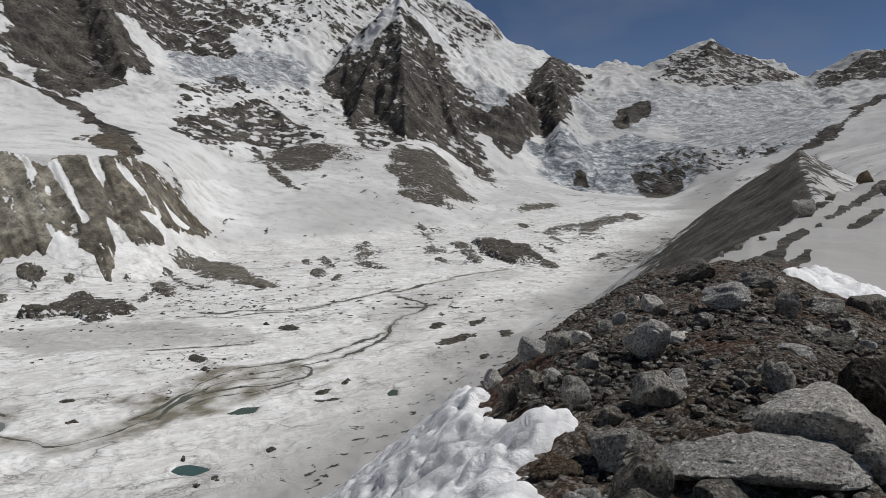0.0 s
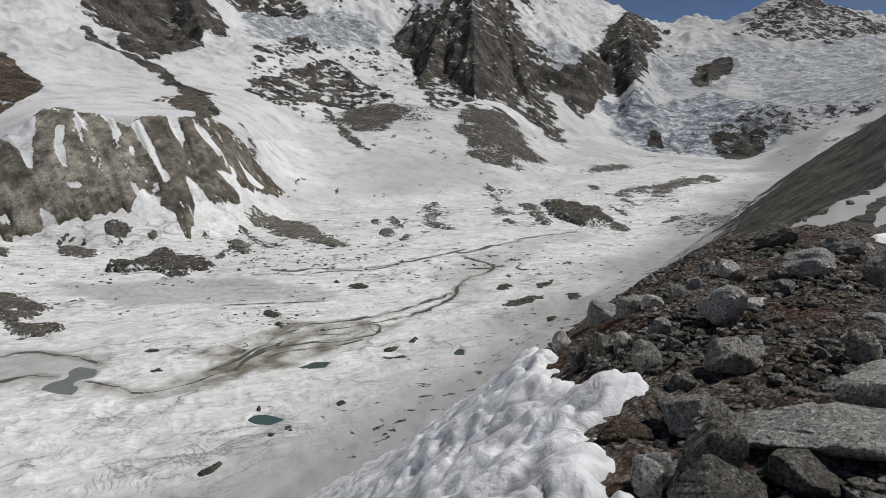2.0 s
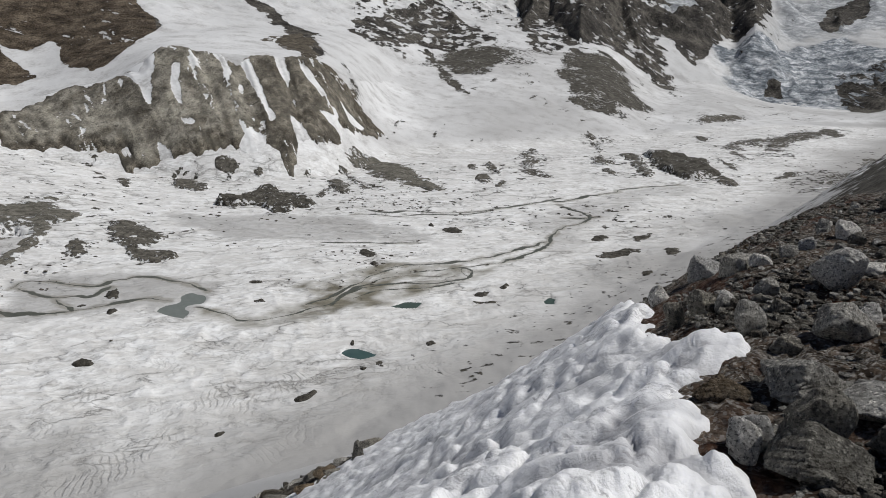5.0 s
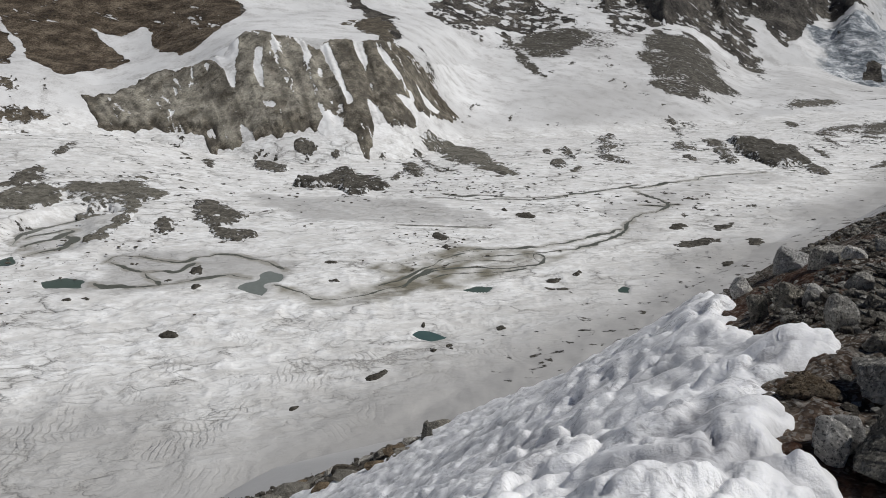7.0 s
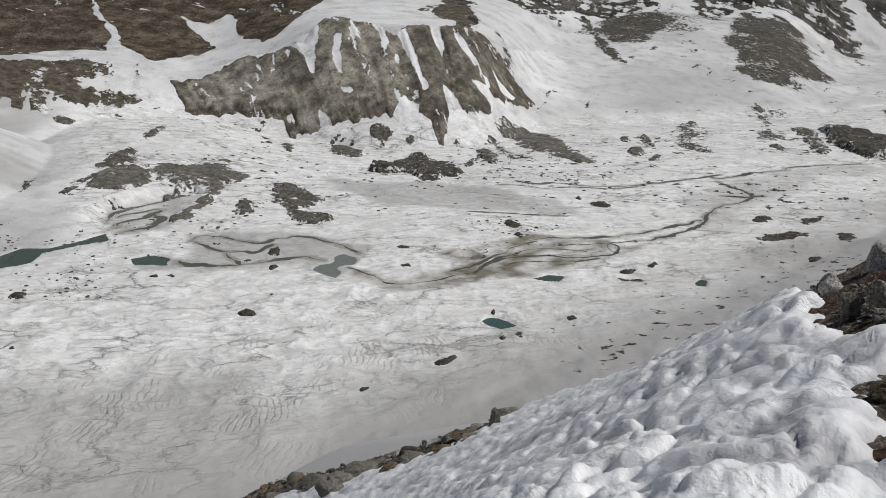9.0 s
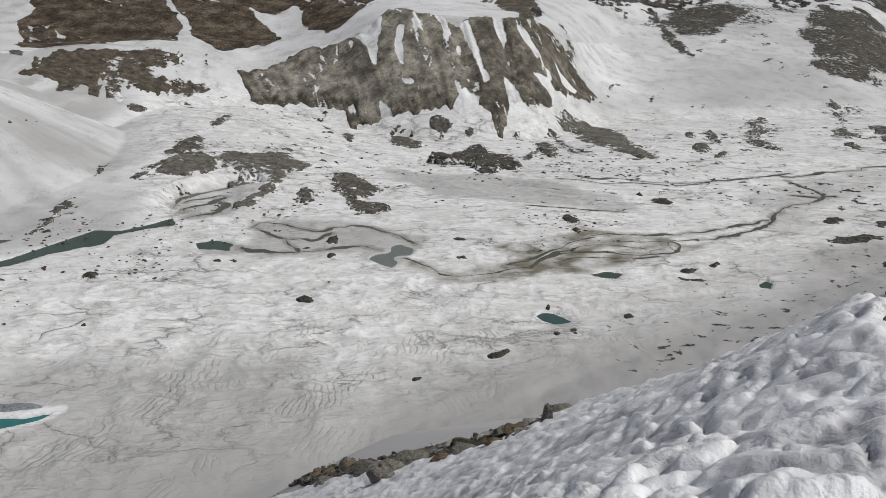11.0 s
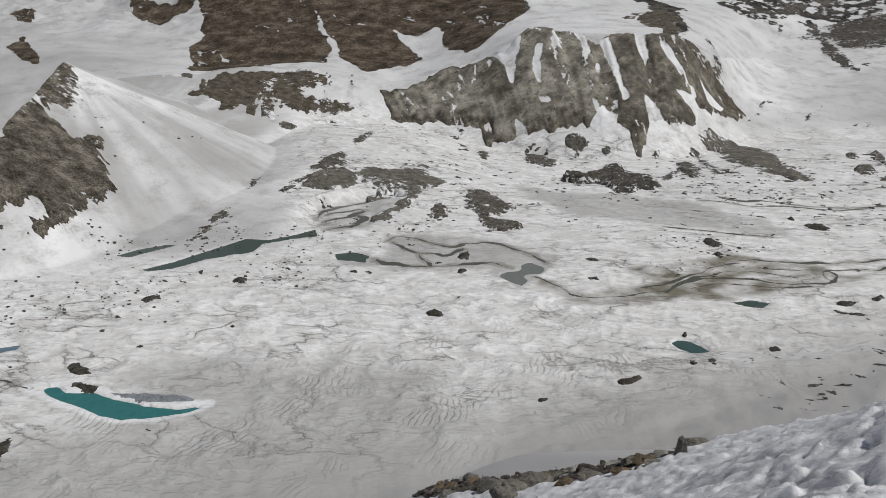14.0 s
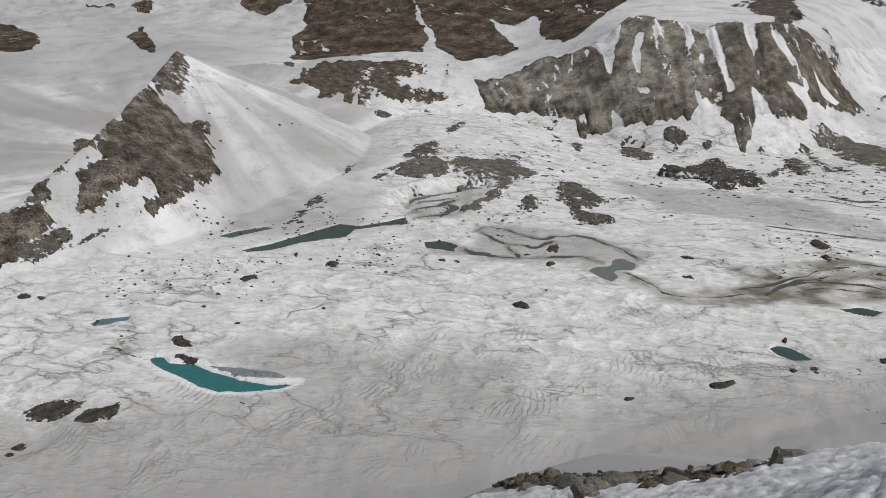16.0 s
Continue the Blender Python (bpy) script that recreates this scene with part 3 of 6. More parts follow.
BARE.append(("side", 1, [(19.7, 37.1), (15.2, 30.0), (5.4, 11.5), (4.9, 11.0), (4.5, 9.8), (6.0, 12.1), (14.5, 28.2), (18.1, 34.0)]))
BARE.append(("side", 0.95, [(57.4, 90.6), (43.6, 73.4), (31.4, 57.3), (31.6, 56.9), (40.7, 68.4), (51.8, 81.7)]))
BARE.append(("side", 0.85, [(41.8, 66.6), (36.1, 59.7), (28.4, 48.8), (28.7, 48.1), (33.4, 54.0), (41.6, 65.5)]))
BARE.append(("side", 0.85, [(63.9, 127.7), (32.8, 63.3), (39.3, 70.6), (32.3, 61.6)]))
BARE.append(("side", 0.8, [(4.5, 11.3), (4.4, 11.5), (4.4, 10.8)]))
BARE.append(("dark", 0.62, [(-899, 2071), (-847, 2253), (-692, 2011), (-525, 1881), (-547, 1715), (-595, 1661), (-701, 1709), (-768, 1754)]))
BARE.append(("dark", 0.44, [(-505, 1315), (-462, 1600), (-324, 1819), (-183, 1589), (-138, 1329), (-158, 1126), (-229, 1075), (-311, 1091), (-364, 1045)]))
BARE.append(("brown", 1, [(-1326, 792), (-870, 503), (-852, 475), (-734, 401), (-677, 401), (-663, 430), (-679, 448), (-691, 491), (-667, 511), (-626, 525), (-698, 584), (-749, 612), (-815, 654), (-1130, 910)]))
BARE.append(("brown", 1, [(-1130, 910), (-809, 649), (-741, 606), (-696, 584), (-649, 553), (-609, 540), (-593, 542), (-596, 566), (-595, 592), (-580, 590), (-588, 620), (-629, 652), (-664, 668), (-688, 677), (-659, 673), (-644, 678), (-639, 705), (-616, 692), (-558, 641), (-515, 615), (-504, 631), (-507, 662), (-520, 709), (-545, 782), (-701, 922), (-809, 979), (-941, 1058)]))
BARE.append(("brown", 0.95, [(-1021, 320), (-1138, 383), (-1011, 344), (-901, 313), (-857, 300), (-873, 294), (-911, 296)]))
BARE.append(("brown", 0.8, [(-1441, 465), (-1414, 503), (-1299, 455), (-1247, 413)]))
BARE.append(("brown", 0.95, [(-1367, 187), (-1316, 224), (-1248, 234), (-1144, 233), (-1066, 224), (-1034, 208), (-1031, 188), (-1050, 173), (-1079, 141)]))
BARE.append(("brown", 0.95, [(-1334, 634), (-1199, 572), (-1065, 530), (-1017, 524), (-1031, 552), (-1049, 592), (-1071, 617)]))
BARE.append(("brown", 0.7, [(-1552, 415), (-1469, 443), (-1372, 424), (-1445, 400)]))
OUTCROPS.append(("till", 3, [(-637, 352), (-661, 382), (-669, 408), (-657, 432), (-647, 445), (-617, 419), (-589, 394), (-573, 377), (-578, 374), (-598, 384), (-588, 368), (-587, 360), (-592, 354), (-609, 362), (-625, 358)]))
OUTCROPS.append(("till", 2, [(-647, 445), (-636, 471), (-604, 496), (-585, 484), (-589, 469), (-599, 456), (-582, 449), (-570, 459), (-554, 474), (-537, 473), (-538, 452), (-548, 433), (-562, 425), (-572, 420), (-582, 415), (-564, 389), (-571, 382), (-607, 412)]))
OUTCROPS.append(("debris", 1.5, [(-558, 391), (-551, 400), (-539, 403), (-539, 390), (-547, 386)]))
OUTCROPS.append(("debris", 1.5, [(-693, 372), (-685, 382), (-671, 374), (-680, 368)]))
OUTCROPS.append(("till", 2.6, [(-402, 787), (-427, 876), (-425, 921), (-371, 848), (-307, 719), (-288, 711), (-281, 736), (-259, 695), (-265, 679), (-277, 673), (-295, 674), (-332, 724), (-358, 735)]))
OUTCROPS.append(("wall", 4, [(-370, 276), (-388, 295), (-390, 308), (-381, 321), (-368, 325), (-350, 304), (-347, 292), (-351, 281), (-360, 275)]))
OUTCROPS.append(("bank", 4, [(-368, 320), (-378, 339), (-360, 345), (-353, 360), (-358, 378), (-332, 360), (-314, 355), (-307, 339), (-310, 328), (-293, 303), (-289, 288), (-278, 271), (-277, 262), (-285, 259), (-291, 269), (-298, 292), (-307, 307), (-328, 318), (-322, 299), (-330, 301), (-352, 323), (-351, 312)]))
OUTCROPS.append(("debris", 1.5, [(-373, 259), (-380, 271), (-389, 289), (-396, 306), (-389, 328), (-380, 330), (-387, 306), (-384, 291), (-375, 271), (-367, 258)]))
OUTCROPS.append(("debris", 2.5, [(-410, 320), (-419, 335), (-421, 353), (-410, 352), (-407, 339), (-396, 339), (-390, 324), (-394, 308), (-407, 308), (-407, 316)]))
OUTCROPS.append(("debris", 2, [(-451, 389), (-476, 434), (-445, 401), (-438, 380)]))
OUTCROPS.append(("debris", 2.5, [(-416, 264), (-419, 274), (-408, 265), (-402, 255)]))
OUTCROPS.append(("debris", 3, [(-288, 346), (-290, 359), (-284, 360), (-266, 346), (-254, 348), (-242, 333), (-241, 323), (-242, 310), (-246, 304), (-268, 325)]))
OUTCROPS.append(("debris", 3, [(-243, 300), (-241, 308), (-230, 308), (-218, 309), (-212, 301), (-215, 290), (-224, 286)]))
OUTCROPS.append(("debris", 2.5, [(-282, 305), (-282, 315), (-267, 304), (-257, 285), (-262, 283)]))
OUTCROPS.append(("debris", 1.5, [(-383, 476), (-376, 481), (-354, 451), (-360, 451)]))
OUTCROPS.append(("mouth", 6, [(-273, 436), (-264, 450), (-262, 468), (-268, 492), (-268, 506), (-249, 489), (-234, 479), (-219, 473), (-201, 451), (-200, 437), (-211, 437), (-209, 420), (-217, 415), (-230, 427), (-241, 430), (-248, 418), (-264, 425)]))
OUTCROPS.append(("bank", 5, [(-242, 613), (-241, 636), (-234, 648), (-213, 653), (-176, 617), (-154, 574), (-131, 536), (-132, 519), (-149, 536), (-164, 536), (-194, 569), (-226, 614), (-233, 606)]))
OUTCROPS.append(("debris", 4, [(-234, 546), (-235, 572), (-209, 534), (-194, 491), (-207, 501)]))
OUTCROPS.append(("debris", 2, [(-214, 478), (-223, 515), (-213, 500), (-207, 471)]))
OUTCROPS.append(("debris", 2.5, [(-241, 594), (-232, 596), (-206, 549), (-183, 521), (-190, 516), (-212, 546)]))
OUTCROPS.append(("debris", 2.5, [(-348, 494), (-350, 511), (-317, 497), (-301, 476), (-304, 464), (-325, 467)]))
OUTCROPS.append(("debris", 2.5, [(-331, 532), (-324, 539), (-310, 538), (-306, 530), (-314, 524), (-325, 524)]))
OUTCROPS.append(("debris", 2, [(-297, 536), (-292, 542), (-286, 537), (-290, 529)]))
OUTCROPS.append(("debris", 2.5, [(-136, 657), (-132, 669), (-121, 632), (-128, 633)]))
OUTCROPS.append(("debris", 3, [(-116, 597), (-112, 618), (-99, 585), (-99, 564), (-109, 570)]))
OUTCROPS.append(("debris", 3, [(-121, 672), (-117, 684), (-101, 642), (-95, 611), (-106, 630)]))
OUTCROPS.append(("debris", 3, [(-81, 652), (-86, 739), (-92, 811), (-76, 725), (-69, 665), (-57, 624), (-51, 608), (-63, 619)]))
OUTCROPS.append(("debris", 2, [(-92, 565), (-85, 583), (-83, 559), (-89, 550)]))
OUTCROPS.append(("mouth", 7, [(32, 784), (55, 792), (91, 763), (97, 692), (97, 659), (82, 643), (62, 627), (52, 660), (38, 716)]))
OUTCROPS.append(("debris", 5, [(-36, 918), (-21, 912), (-9, 811), (0, 680), (8, 636), (-2, 649), (-13, 683), (-21, 838)]))
OUTCROPS.append(("debris", 3, [(26, 779), (33, 677), (39, 641), (29, 645), (18, 742), (7, 794)]))
OUTCROPS.append(("debris", 3, [(96, 676), (106, 643), (105, 617), (87, 624)]))
OUTCROPS.append(("debris", 3, [(-102, 790), (-83, 736), (-71, 643), (-59, 610), (-75, 635)]))
OUTCROPS.append(("debris", 3, [(113, 1107), (151, 1196), (201, 1236), (197, 1178), (152, 1131), (122, 1070)]))
OUTCROPS.append(("debris", 2, [(103, 988), (121, 945), (106, 899)]))
OUTCROPS.append(("debris", 3, [(124, 868), (168, 959), (190, 949), (159, 865), (151, 901), (129, 815), (145, 780), (129, 768)]))
OUTCROPS.append(("debris", 3, [(169, 882), (221, 1024), (272, 1061), (268, 987), (229, 954), (206, 919), (169, 810), (152, 791)]))
OUTCROPS.append(("debris", 2, [(108, 773), (117, 732), (115, 689), (107, 727)]))
OUTCROPS.append(("debris", 2, [(137, 659), (159, 707), (177, 716), (161, 677)]))
OUTCROPS.append(("debris", 2, [(196, 696), (222, 742), (272, 823), (95, 281), (87, 277)]))
OUTCROPS.append(("debris", 2, [(299, 1105), (295, 1021), (270, 974), (274, 1069)]))
OUTCROPS.append(("slab", 1.2, [(-4, 368), (5, 387), (21, 389), (14, 374), (1, 363)]))
OUTCROPS.append(("slab", 1.2, [(-10, 407), (-1, 418), (2, 410), (-4, 399)]))
OUTCROPS.append(("slab", 1.2, [(14, 414), (27, 432), (28, 420), (18, 401)]))
OUTCROPS.append(("slab", 1.2, [(30, 387), (39, 396), (41, 383), (34, 375)]))
OUTCROPS.append(("slab", 1, [(18, 340), (24, 345), (23, 335), (18, 333)]))
OUTCROPS.append(("slab", 1, [(-56.1, 288.9), (-50.6, 295.5), (-48.0, 288.1), (-53.4, 283.1)]))
OUTCROPS.append(("slab", 0.8, [(-55.0, 279.0), (-43.7, 282.4), (-41.8, 279.0), (-49.7, 275.6)]))
OUTCROPS.append(("slab", 0.8, [(-46.1, 298.6), (-42.1, 305.7), (-41.4, 297.1)]))
OUTCROPS.append(("slab", 1.2, [(-100, 405), (-89, 410), (-83, 397), (-93, 394)]))
OUTCROPS.append(("slab", 1.5, [(-129, 339), (-125, 345), (-116, 335), (-119, 328)]))
OUTCROPS.append(("slab", 1, [(-116, 321), (-112, 324), (-111, 316)]))
OUTCROPS.append(("slab", 0.7, [(-158.8, 275.6), (-151.5, 277.7), (-150.5, 273.0)]))
OUTCROPS.append(("slab", 0.7, [(-145.0, 253.5), (-137.1, 255.2), (-138.8, 250.7)]))
OUTCROPS.append(("slab", 1, [(-61.3, 227.9), (-58.4, 229.8), (-57.0, 227.0), (-59.3, 225.6)]))
OUTCROPS.append(("slab", 1.5, [(-169.8, 179.0), (-170.6, 184.0), (-166.8, 183.9), (-162.0, 181.1), (-165.8, 177.1)]))
OUTCROPS.append(("slab", 1, [(-88.2, 175.3), (-86.7, 180.0), (-84.5, 183.5), (-82.3, 181.3), (-84.3, 175.3), (-86.9, 173.9)]))
OUTCROPS.append(("slab", 0.8, [(-100.7, 151.1), (-99.5, 154.4), (-97.8, 154.0), (-98.4, 149.9)]))
OUTCROPS.append(("slab", 0.9, [(-77.0, 201.3), (-74.2, 204.4), (-74.4, 199.6)]))
OUTCROPS.append(("slab", 0.9, [(-74.1, 207.1), (-71.1, 210.9), (-68.0, 204.7), (-71.4, 204.3)]))
OUTCROPS.append(("slab", 1.2, [(-262.5, 154.1), (-263.4, 158.7), (-257.0, 158.8), (-253.6, 153.6), (-257.7, 152.3)]))
OUTCROPS.append(("slab", 0.9, [(-268.4, 115.2), (-271.7, 121.6), (-270.5, 125.5), (-265.4, 120.2), (-264.2, 115.3)]))
OUTCROPS.append(("slab", 0.9, [(-286.0, 150.0), (-286.0, 153.7), (-277.6, 147.7)]))
OUTCROPS.append(("slab", 0.8, [(-231.8, 193.1), (-228.4, 197.4), (-225.7, 193.6)]))
OUTCROPS.append(("slab", 0.8, [(-227.0, 198.4), (-221.7, 200.2), (-220.1, 196.7)]))
OUTCROPS.append(("slab", 1, [(-192.8, 223.6), (-191.7, 228.3), (-187.5, 225.5), (-188.8, 220.8)]))
OUTCROPS.append(("slab", 0.9, [(-210.3, 226.2), (-209.9, 231.6), (-204.0, 231.6), (-204.8, 227.0)]))
OUTCROPS.append(("slab", 0.8, [(-145.0, 254.7), (-138.6, 255.5), (-140.7, 251.2)]))
OUTCROPS.append(("slab", 0.8, [(-159.1, 275.2), (-152.1, 278.0), (-153.2, 271.9)]))
OUTCROPS.append(("slab", 1, [(-207.3, 239.9), (-210.6, 251.1), (-203.8, 248.0), (-198.6, 238.6)]))
OUTCROPS.append(("slab", 1.2, [(-116, 320), (-113, 326), (-111, 318)]))
OUTCROPS.append(("slab", 1, [(-60.9, 226.4), (-58.8, 230.2), (-57.2, 227.4), (-59.0, 224.4)]))
OUTCROPS.append(("slab", 1.5, [(-109, 408), (-106, 415), (-103, 405)]))
OUTCROPS.append(("slab", 1.5, [(-98, 404), (-90, 407), (-82, 396), (-88, 394)]))
OUTCROPS.append(("slab", 0.9, [(-171.7, 69.4), (-172.0, 71.8), (-169.5, 73.0), (-169.5, 69.7)]))
OUTCROPS.append(("slab", 1.2, [(-206.6, 20.5), (-209.5, 25.3), (-207.5, 32.1), (-202.8, 37.7), (-199.6, 36.1), (-199.5, 31.7), (-197.6, 27.7), (-202.3, 23.8)]))
OUTCROPS.append(("slab", 1.4, [(-195.4, 31.8), (-197.6, 35.5), (-195.3, 41.7), (-194.3, 44.6), (-190.7, 42.6), (-188.5, 37.5), (-189.2, 33.4)]))
OUTCROPS.append(("slab", 0.9, [(-191.3, 15.7), (-193.3, 19.3), (-190.1, 20.1), (-188.9, 17.2)]))
OUTCROPS.append(("slab", 0.9, [(-314.1, 40.0), (-317.9, 45.2), (-308.3, 45.1), (-308.8, 41.0)]))
OUTCROPS.append(("slab", 0.9, [(-309.6, 45.6), (-307.1, 49.2), (-300.3, 47.3), (-304.5, 45.6)]))
OUTCROPS.append(("slab", 0.9, [(-269.0, 114.0), (-272.0, 121.2), (-269.4, 124.9), (-264.6, 117.6)]))
OUTCROPS.append(("slab", 0.7, [(-251.9, 90.7), (-251.4, 93.7), (-247.8, 91.7)]))
OUTCROPS.append(("slab", 0.7, [(-227.4, 92.9), (-226.9, 95.7), (-223.5, 94.1)]))
OUTCROPS.append(("slab", 1.6, [(-230.5, 70.5), (-232.5, 75.2), (-223.9, 74.9), (-217.3, 74.8), (-218.6, 70.8), (-225.0, 70.4)]))
OUTCROPS.append(("slab", 1.4, [(-215.9, 65.7), (-216.0, 69.9), (-208.7, 71.7), (-205.0, 70.9), (-209.7, 67.0)]))
OUTCROPS.append(("slab", 0.8, [(-173.1, 68.4), (-172.2, 72.7), (-169.2, 72.2), (-170.6, 69.3)]))
OUTCROPS.append(("slab", 0.9, [(-86.7, 219.4), (-87.4, 223.1), (-86.4, 222.9), (-84.9, 218.2)]))
OUTCROPS.append(("slab", 0.8, [(-188.5, 14.0), (-188.3, 16.5), (-186.3, 16.5), (-186.1, 14.5)]))
OUTCROPS.append(("slab", 0.7, [(-217.6, 123.5), (-217.4, 126.2), (-214.4, 124.5)]))
OUTCROPS.append(("floe", 0.5, [(-201.7, 71.6), (-196.6, 75.9), (-188.1, 82.3), (-181.5, 86.6), (-175.2, 87.4), (-180.2, 82.1), (-185.6, 77.3), (-194.3, 73.9)]))
OUTCROPS.append(("debris", 1.5, [(-337, 174), (-352, 192), (-375, 217), (-373, 221), (-351, 202), (-339, 186), (-333, 174)]))
OUTCROPS.append(("brown", 3, [(-471, 149), (-487, 170), (-485, 172), (-468, 173), (-466, 181), (-477, 194), (-458, 187), (-441, 182), (-423, 176), (-414, 174), (-403, 161), (-397, 148), (-377, 131), (-370, 122), (-366, 114), (-367, 109), (-375, 116), (-384, 124), (-396, 126), (-391, 115), (-386, 106), (-381, 100), (-376, 91), (-374, 84), (-379, 79), (-385, 84), (-390, 90), (-398, 91), (-405, 95), (-408, 102), (-423, 109), (-435, 117), (-453, 132)]))
OUTCROPS.append(("brown", 1.5, [(-844, 322), (-558, 211), (-539, 199), (-516, 183), (-492, 168), (-467, 148), (-449, 132), (-430, 114), (-413, 99), (-408, 89), (-402, 79), (-405, 79), (-614, 133), (-639, 153), (-438, 116), (-457, 133), (-476, 150), (-502, 170), (-528, 187), (-552, 203)]))
OUTCROPS.append(("brown", 3, [(-406, 84), (-403, 79), (-397, 73), (-393, 74), (-385, 68), (-378, 68), (-374, 69), (-367, 58), (-360, 52), (-352, 45), (-349, 40), (-346, 25), (-377, 32), (-382, 44), (-387, 57), (-393, 66), (-399, 72)]))
OUTCROPS.append(("debris", 1.5, [(-358, 72), (-361, 84), (-362, 95), (-359, 94), (-358, 83), (-357, 75)]))
OUTCROPS.append(("debris", 1.5, [(-364, 77), (-353, 54), (-355, 45), (-364, 47), (-368, 60), (-373, 71)]))
PONDS.append(("teal", -0.4, [(-224.2, 58.0), (-221.2, 62.5), (-217.9, 65.3), (-212.3, 64.8), (-205.5, 70.4), (-196.2, 72.9), (-184.9, 77.0), (-176.7, 82.1), (-171.6, 88.2), (-172.1, 81.6), (-176.2, 74.6), (-182.5, 67.8), (-189.9, 64.9), (-198.7, 63.2), (-204.8, 62.0)]))
PONDS.append(("blue", -0.3, [(-264.7, 54.1), (-266.8, 59.5), (-262.8, 65.4), (-261.3, 70.1), (-257.9, 65.9), (-258.4, 60.1), (-259.9, 54.7)]))
PONDS.append(("dull", -0.3, [(-88.0, 212.3), (-87.1, 217.1), (-83.1, 218.3), (-77.7, 216.1), (-72.9, 215.5), (-79.0, 209.0), (-83.5, 209.3)]))
PONDS.append(("green", -0.3, [(-86.7, 262.6), (-81.5, 270.5), (-73.3, 272.8), (-74.5, 263.9), (-80.2, 261.7)]))
PONDS.append(("green", -0.3, [(-24.7, 287.1), (-22.4, 293.8), (-18.7, 292.1), (-19.3, 284.7), (-22.9, 283.5)]))
PONDS.append(("green", -0.3, [(-310, 135), (-310, 151), (-313, 169), (-315, 180), (-318, 197), (-306, 203), (-303, 220), (-305, 237), (-290, 223), (-296, 212), (-301, 196), (-293, 184), (-297, 173), (-300, 162), (-299, 146), (-304, 136)]))
PONDS.append(("green", -0.3, [(-342, 137), (-344, 149), (-341, 164), (-334, 168), (-334, 154), (-333, 141)]))
PONDS.append(("melt", -0.3, [(-175.5, 231.2), (-178.5, 244.6), (-177.0, 256.1), (-174.5, 264.3), (-168.7, 260.9), (-162.2, 246.3), (-160.8, 237.0), (-159.8, 227.1), (-166.6, 228.3)]))
PONDS.append(("green", -0.3, [(-259, 208), (-253, 217), (-236, 217), (-224, 214), (-228, 208), (-242, 206), (-249, 202)]))
STREAMS.append(("grey", 3.1, [(-235.5, 214.6), (-224.0, 214.3), (-213.2, 218.0), (-203.8, 226.7), (-195.9, 237.4), (-188.4, 244.8), (-178.5, 244.6)]))
STREAMS.append(("grey", 3.1, [(-253, 239), (-257, 249), (-247, 253), (-232, 250), (-221, 250), (-218, 260), (-211, 270), (-203, 271), (-191, 267), (-183, 267), (-171, 261)]))
STREAMS.append(("grey", 2.48, [(-250, 240), (-237, 235), (-224, 233), (-220, 241), (-211, 239), (-215, 253)]))
STREAMS.append(("grey", 2.48, [(-224.2, 233.5), (-216.4, 228.1), (-207.0, 224.4)]))
STREAMS.append(("grey", 1.36, [(-162.9, 240.1), (-153.1, 238.8), (-144.4, 236.2), (-136.9, 230.7), (-130.0, 232.5), (-121.9, 241.4), (-116.7, 251.7), (-111.9, 257.6), (-108.7, 267.7)]))
STREAMS.append(("grey", 3.72, [(-318, 246), (-334, 264), (-335, 280), (-326, 296), (-318, 307)]))
STREAMS.append(("grey", 3.72, [(-308, 241), (-312, 254), (-308, 266), (-316, 281), (-322, 269), (-321, 257)]))
STREAMS.append(("grey", 4.34, [(-296, 235), (-291, 250), (-295, 262), (-307, 267)]))
STREAMS.append(("grey", 1.86, [(-111, 257), (-109, 274), (-103, 287), (-93, 294), (-79, 297), (-69, 302), (-62, 312), (-62, 324), (-70, 326), (-66, 316), (-62, 313)]))
STREAMS.append(("grey", 1.86, [(-111.2, 267.7), (-106.6, 287.7), (-98.5, 301.3), (-87.5, 307.1), (-75.3, 308.0)]))
STREAMS.append(("grey", 1.86, [(-121, 255), (-114, 268), (-111, 284), (-107, 303), (-100, 314)]))
STREAMS.append(("grey", 3.1, [(-103, 313), (-95, 324), (-79, 330), (-73, 338), (-56, 352), (-46, 370), (-32, 392)]))
STREAMS.append(("grey", 1.36, [(-103.6, 267.8), (-98.5, 280.3), (-86.1, 287.3), (-75.3, 291.4), (-66.3, 301.3)]))
STREAMS.append(("grey", 3.1, [(-52, 341), (-42, 354), (-32, 377), (-30, 389), (-32, 414), (-16, 449), (-8, 461), (-24, 485), (-34, 502)]))
STREAMS.append(("grey", 4.96, [(-44, 517), (-33, 506), (-15, 541), (7, 574), (37, 603), (58, 616)]))
STREAMS.append(("grey", 3.1, [(-163, 444), (-146, 439), (-132, 450), (-105, 449), (-85, 461), (-65, 485), (-36, 526)]))
STREAMS.append(("grey", 5.58, [(-31, 457), (-18, 457), (-6, 465)]))
STREAMS.append(("grey", 1.86, [(-89, 311), (-78, 320), (-64, 329), (-52, 341)]))
STREAMS.append(("grey", 1.24, [(-236.4, 53.7), (-232.6, 55.2), (-227.0, 56.2), (-222.9, 58.1)]))
STREAMS.append(("grey", 1.86, [(-166, 428), (-145, 433), (-136, 426), (-119, 442), (-103, 444), (-85, 453), (-74, 479)]))
STREAMS.append(("grey", 1.86, [(-155, 353), (-132, 359), (-114, 363), (-100, 367)]))
STAINS.append(("brown", 0.9, [(-134, 275), (-124, 284), (-117, 308), (-107, 325), (-86, 330), (-69, 332), (-60, 318), (-66, 300), (-80, 292), (-92, 277), (-101, 263), (-110, 259), (-116, 246), (-127, 232), (-134, 230), (-123, 255), (-114, 275)]))
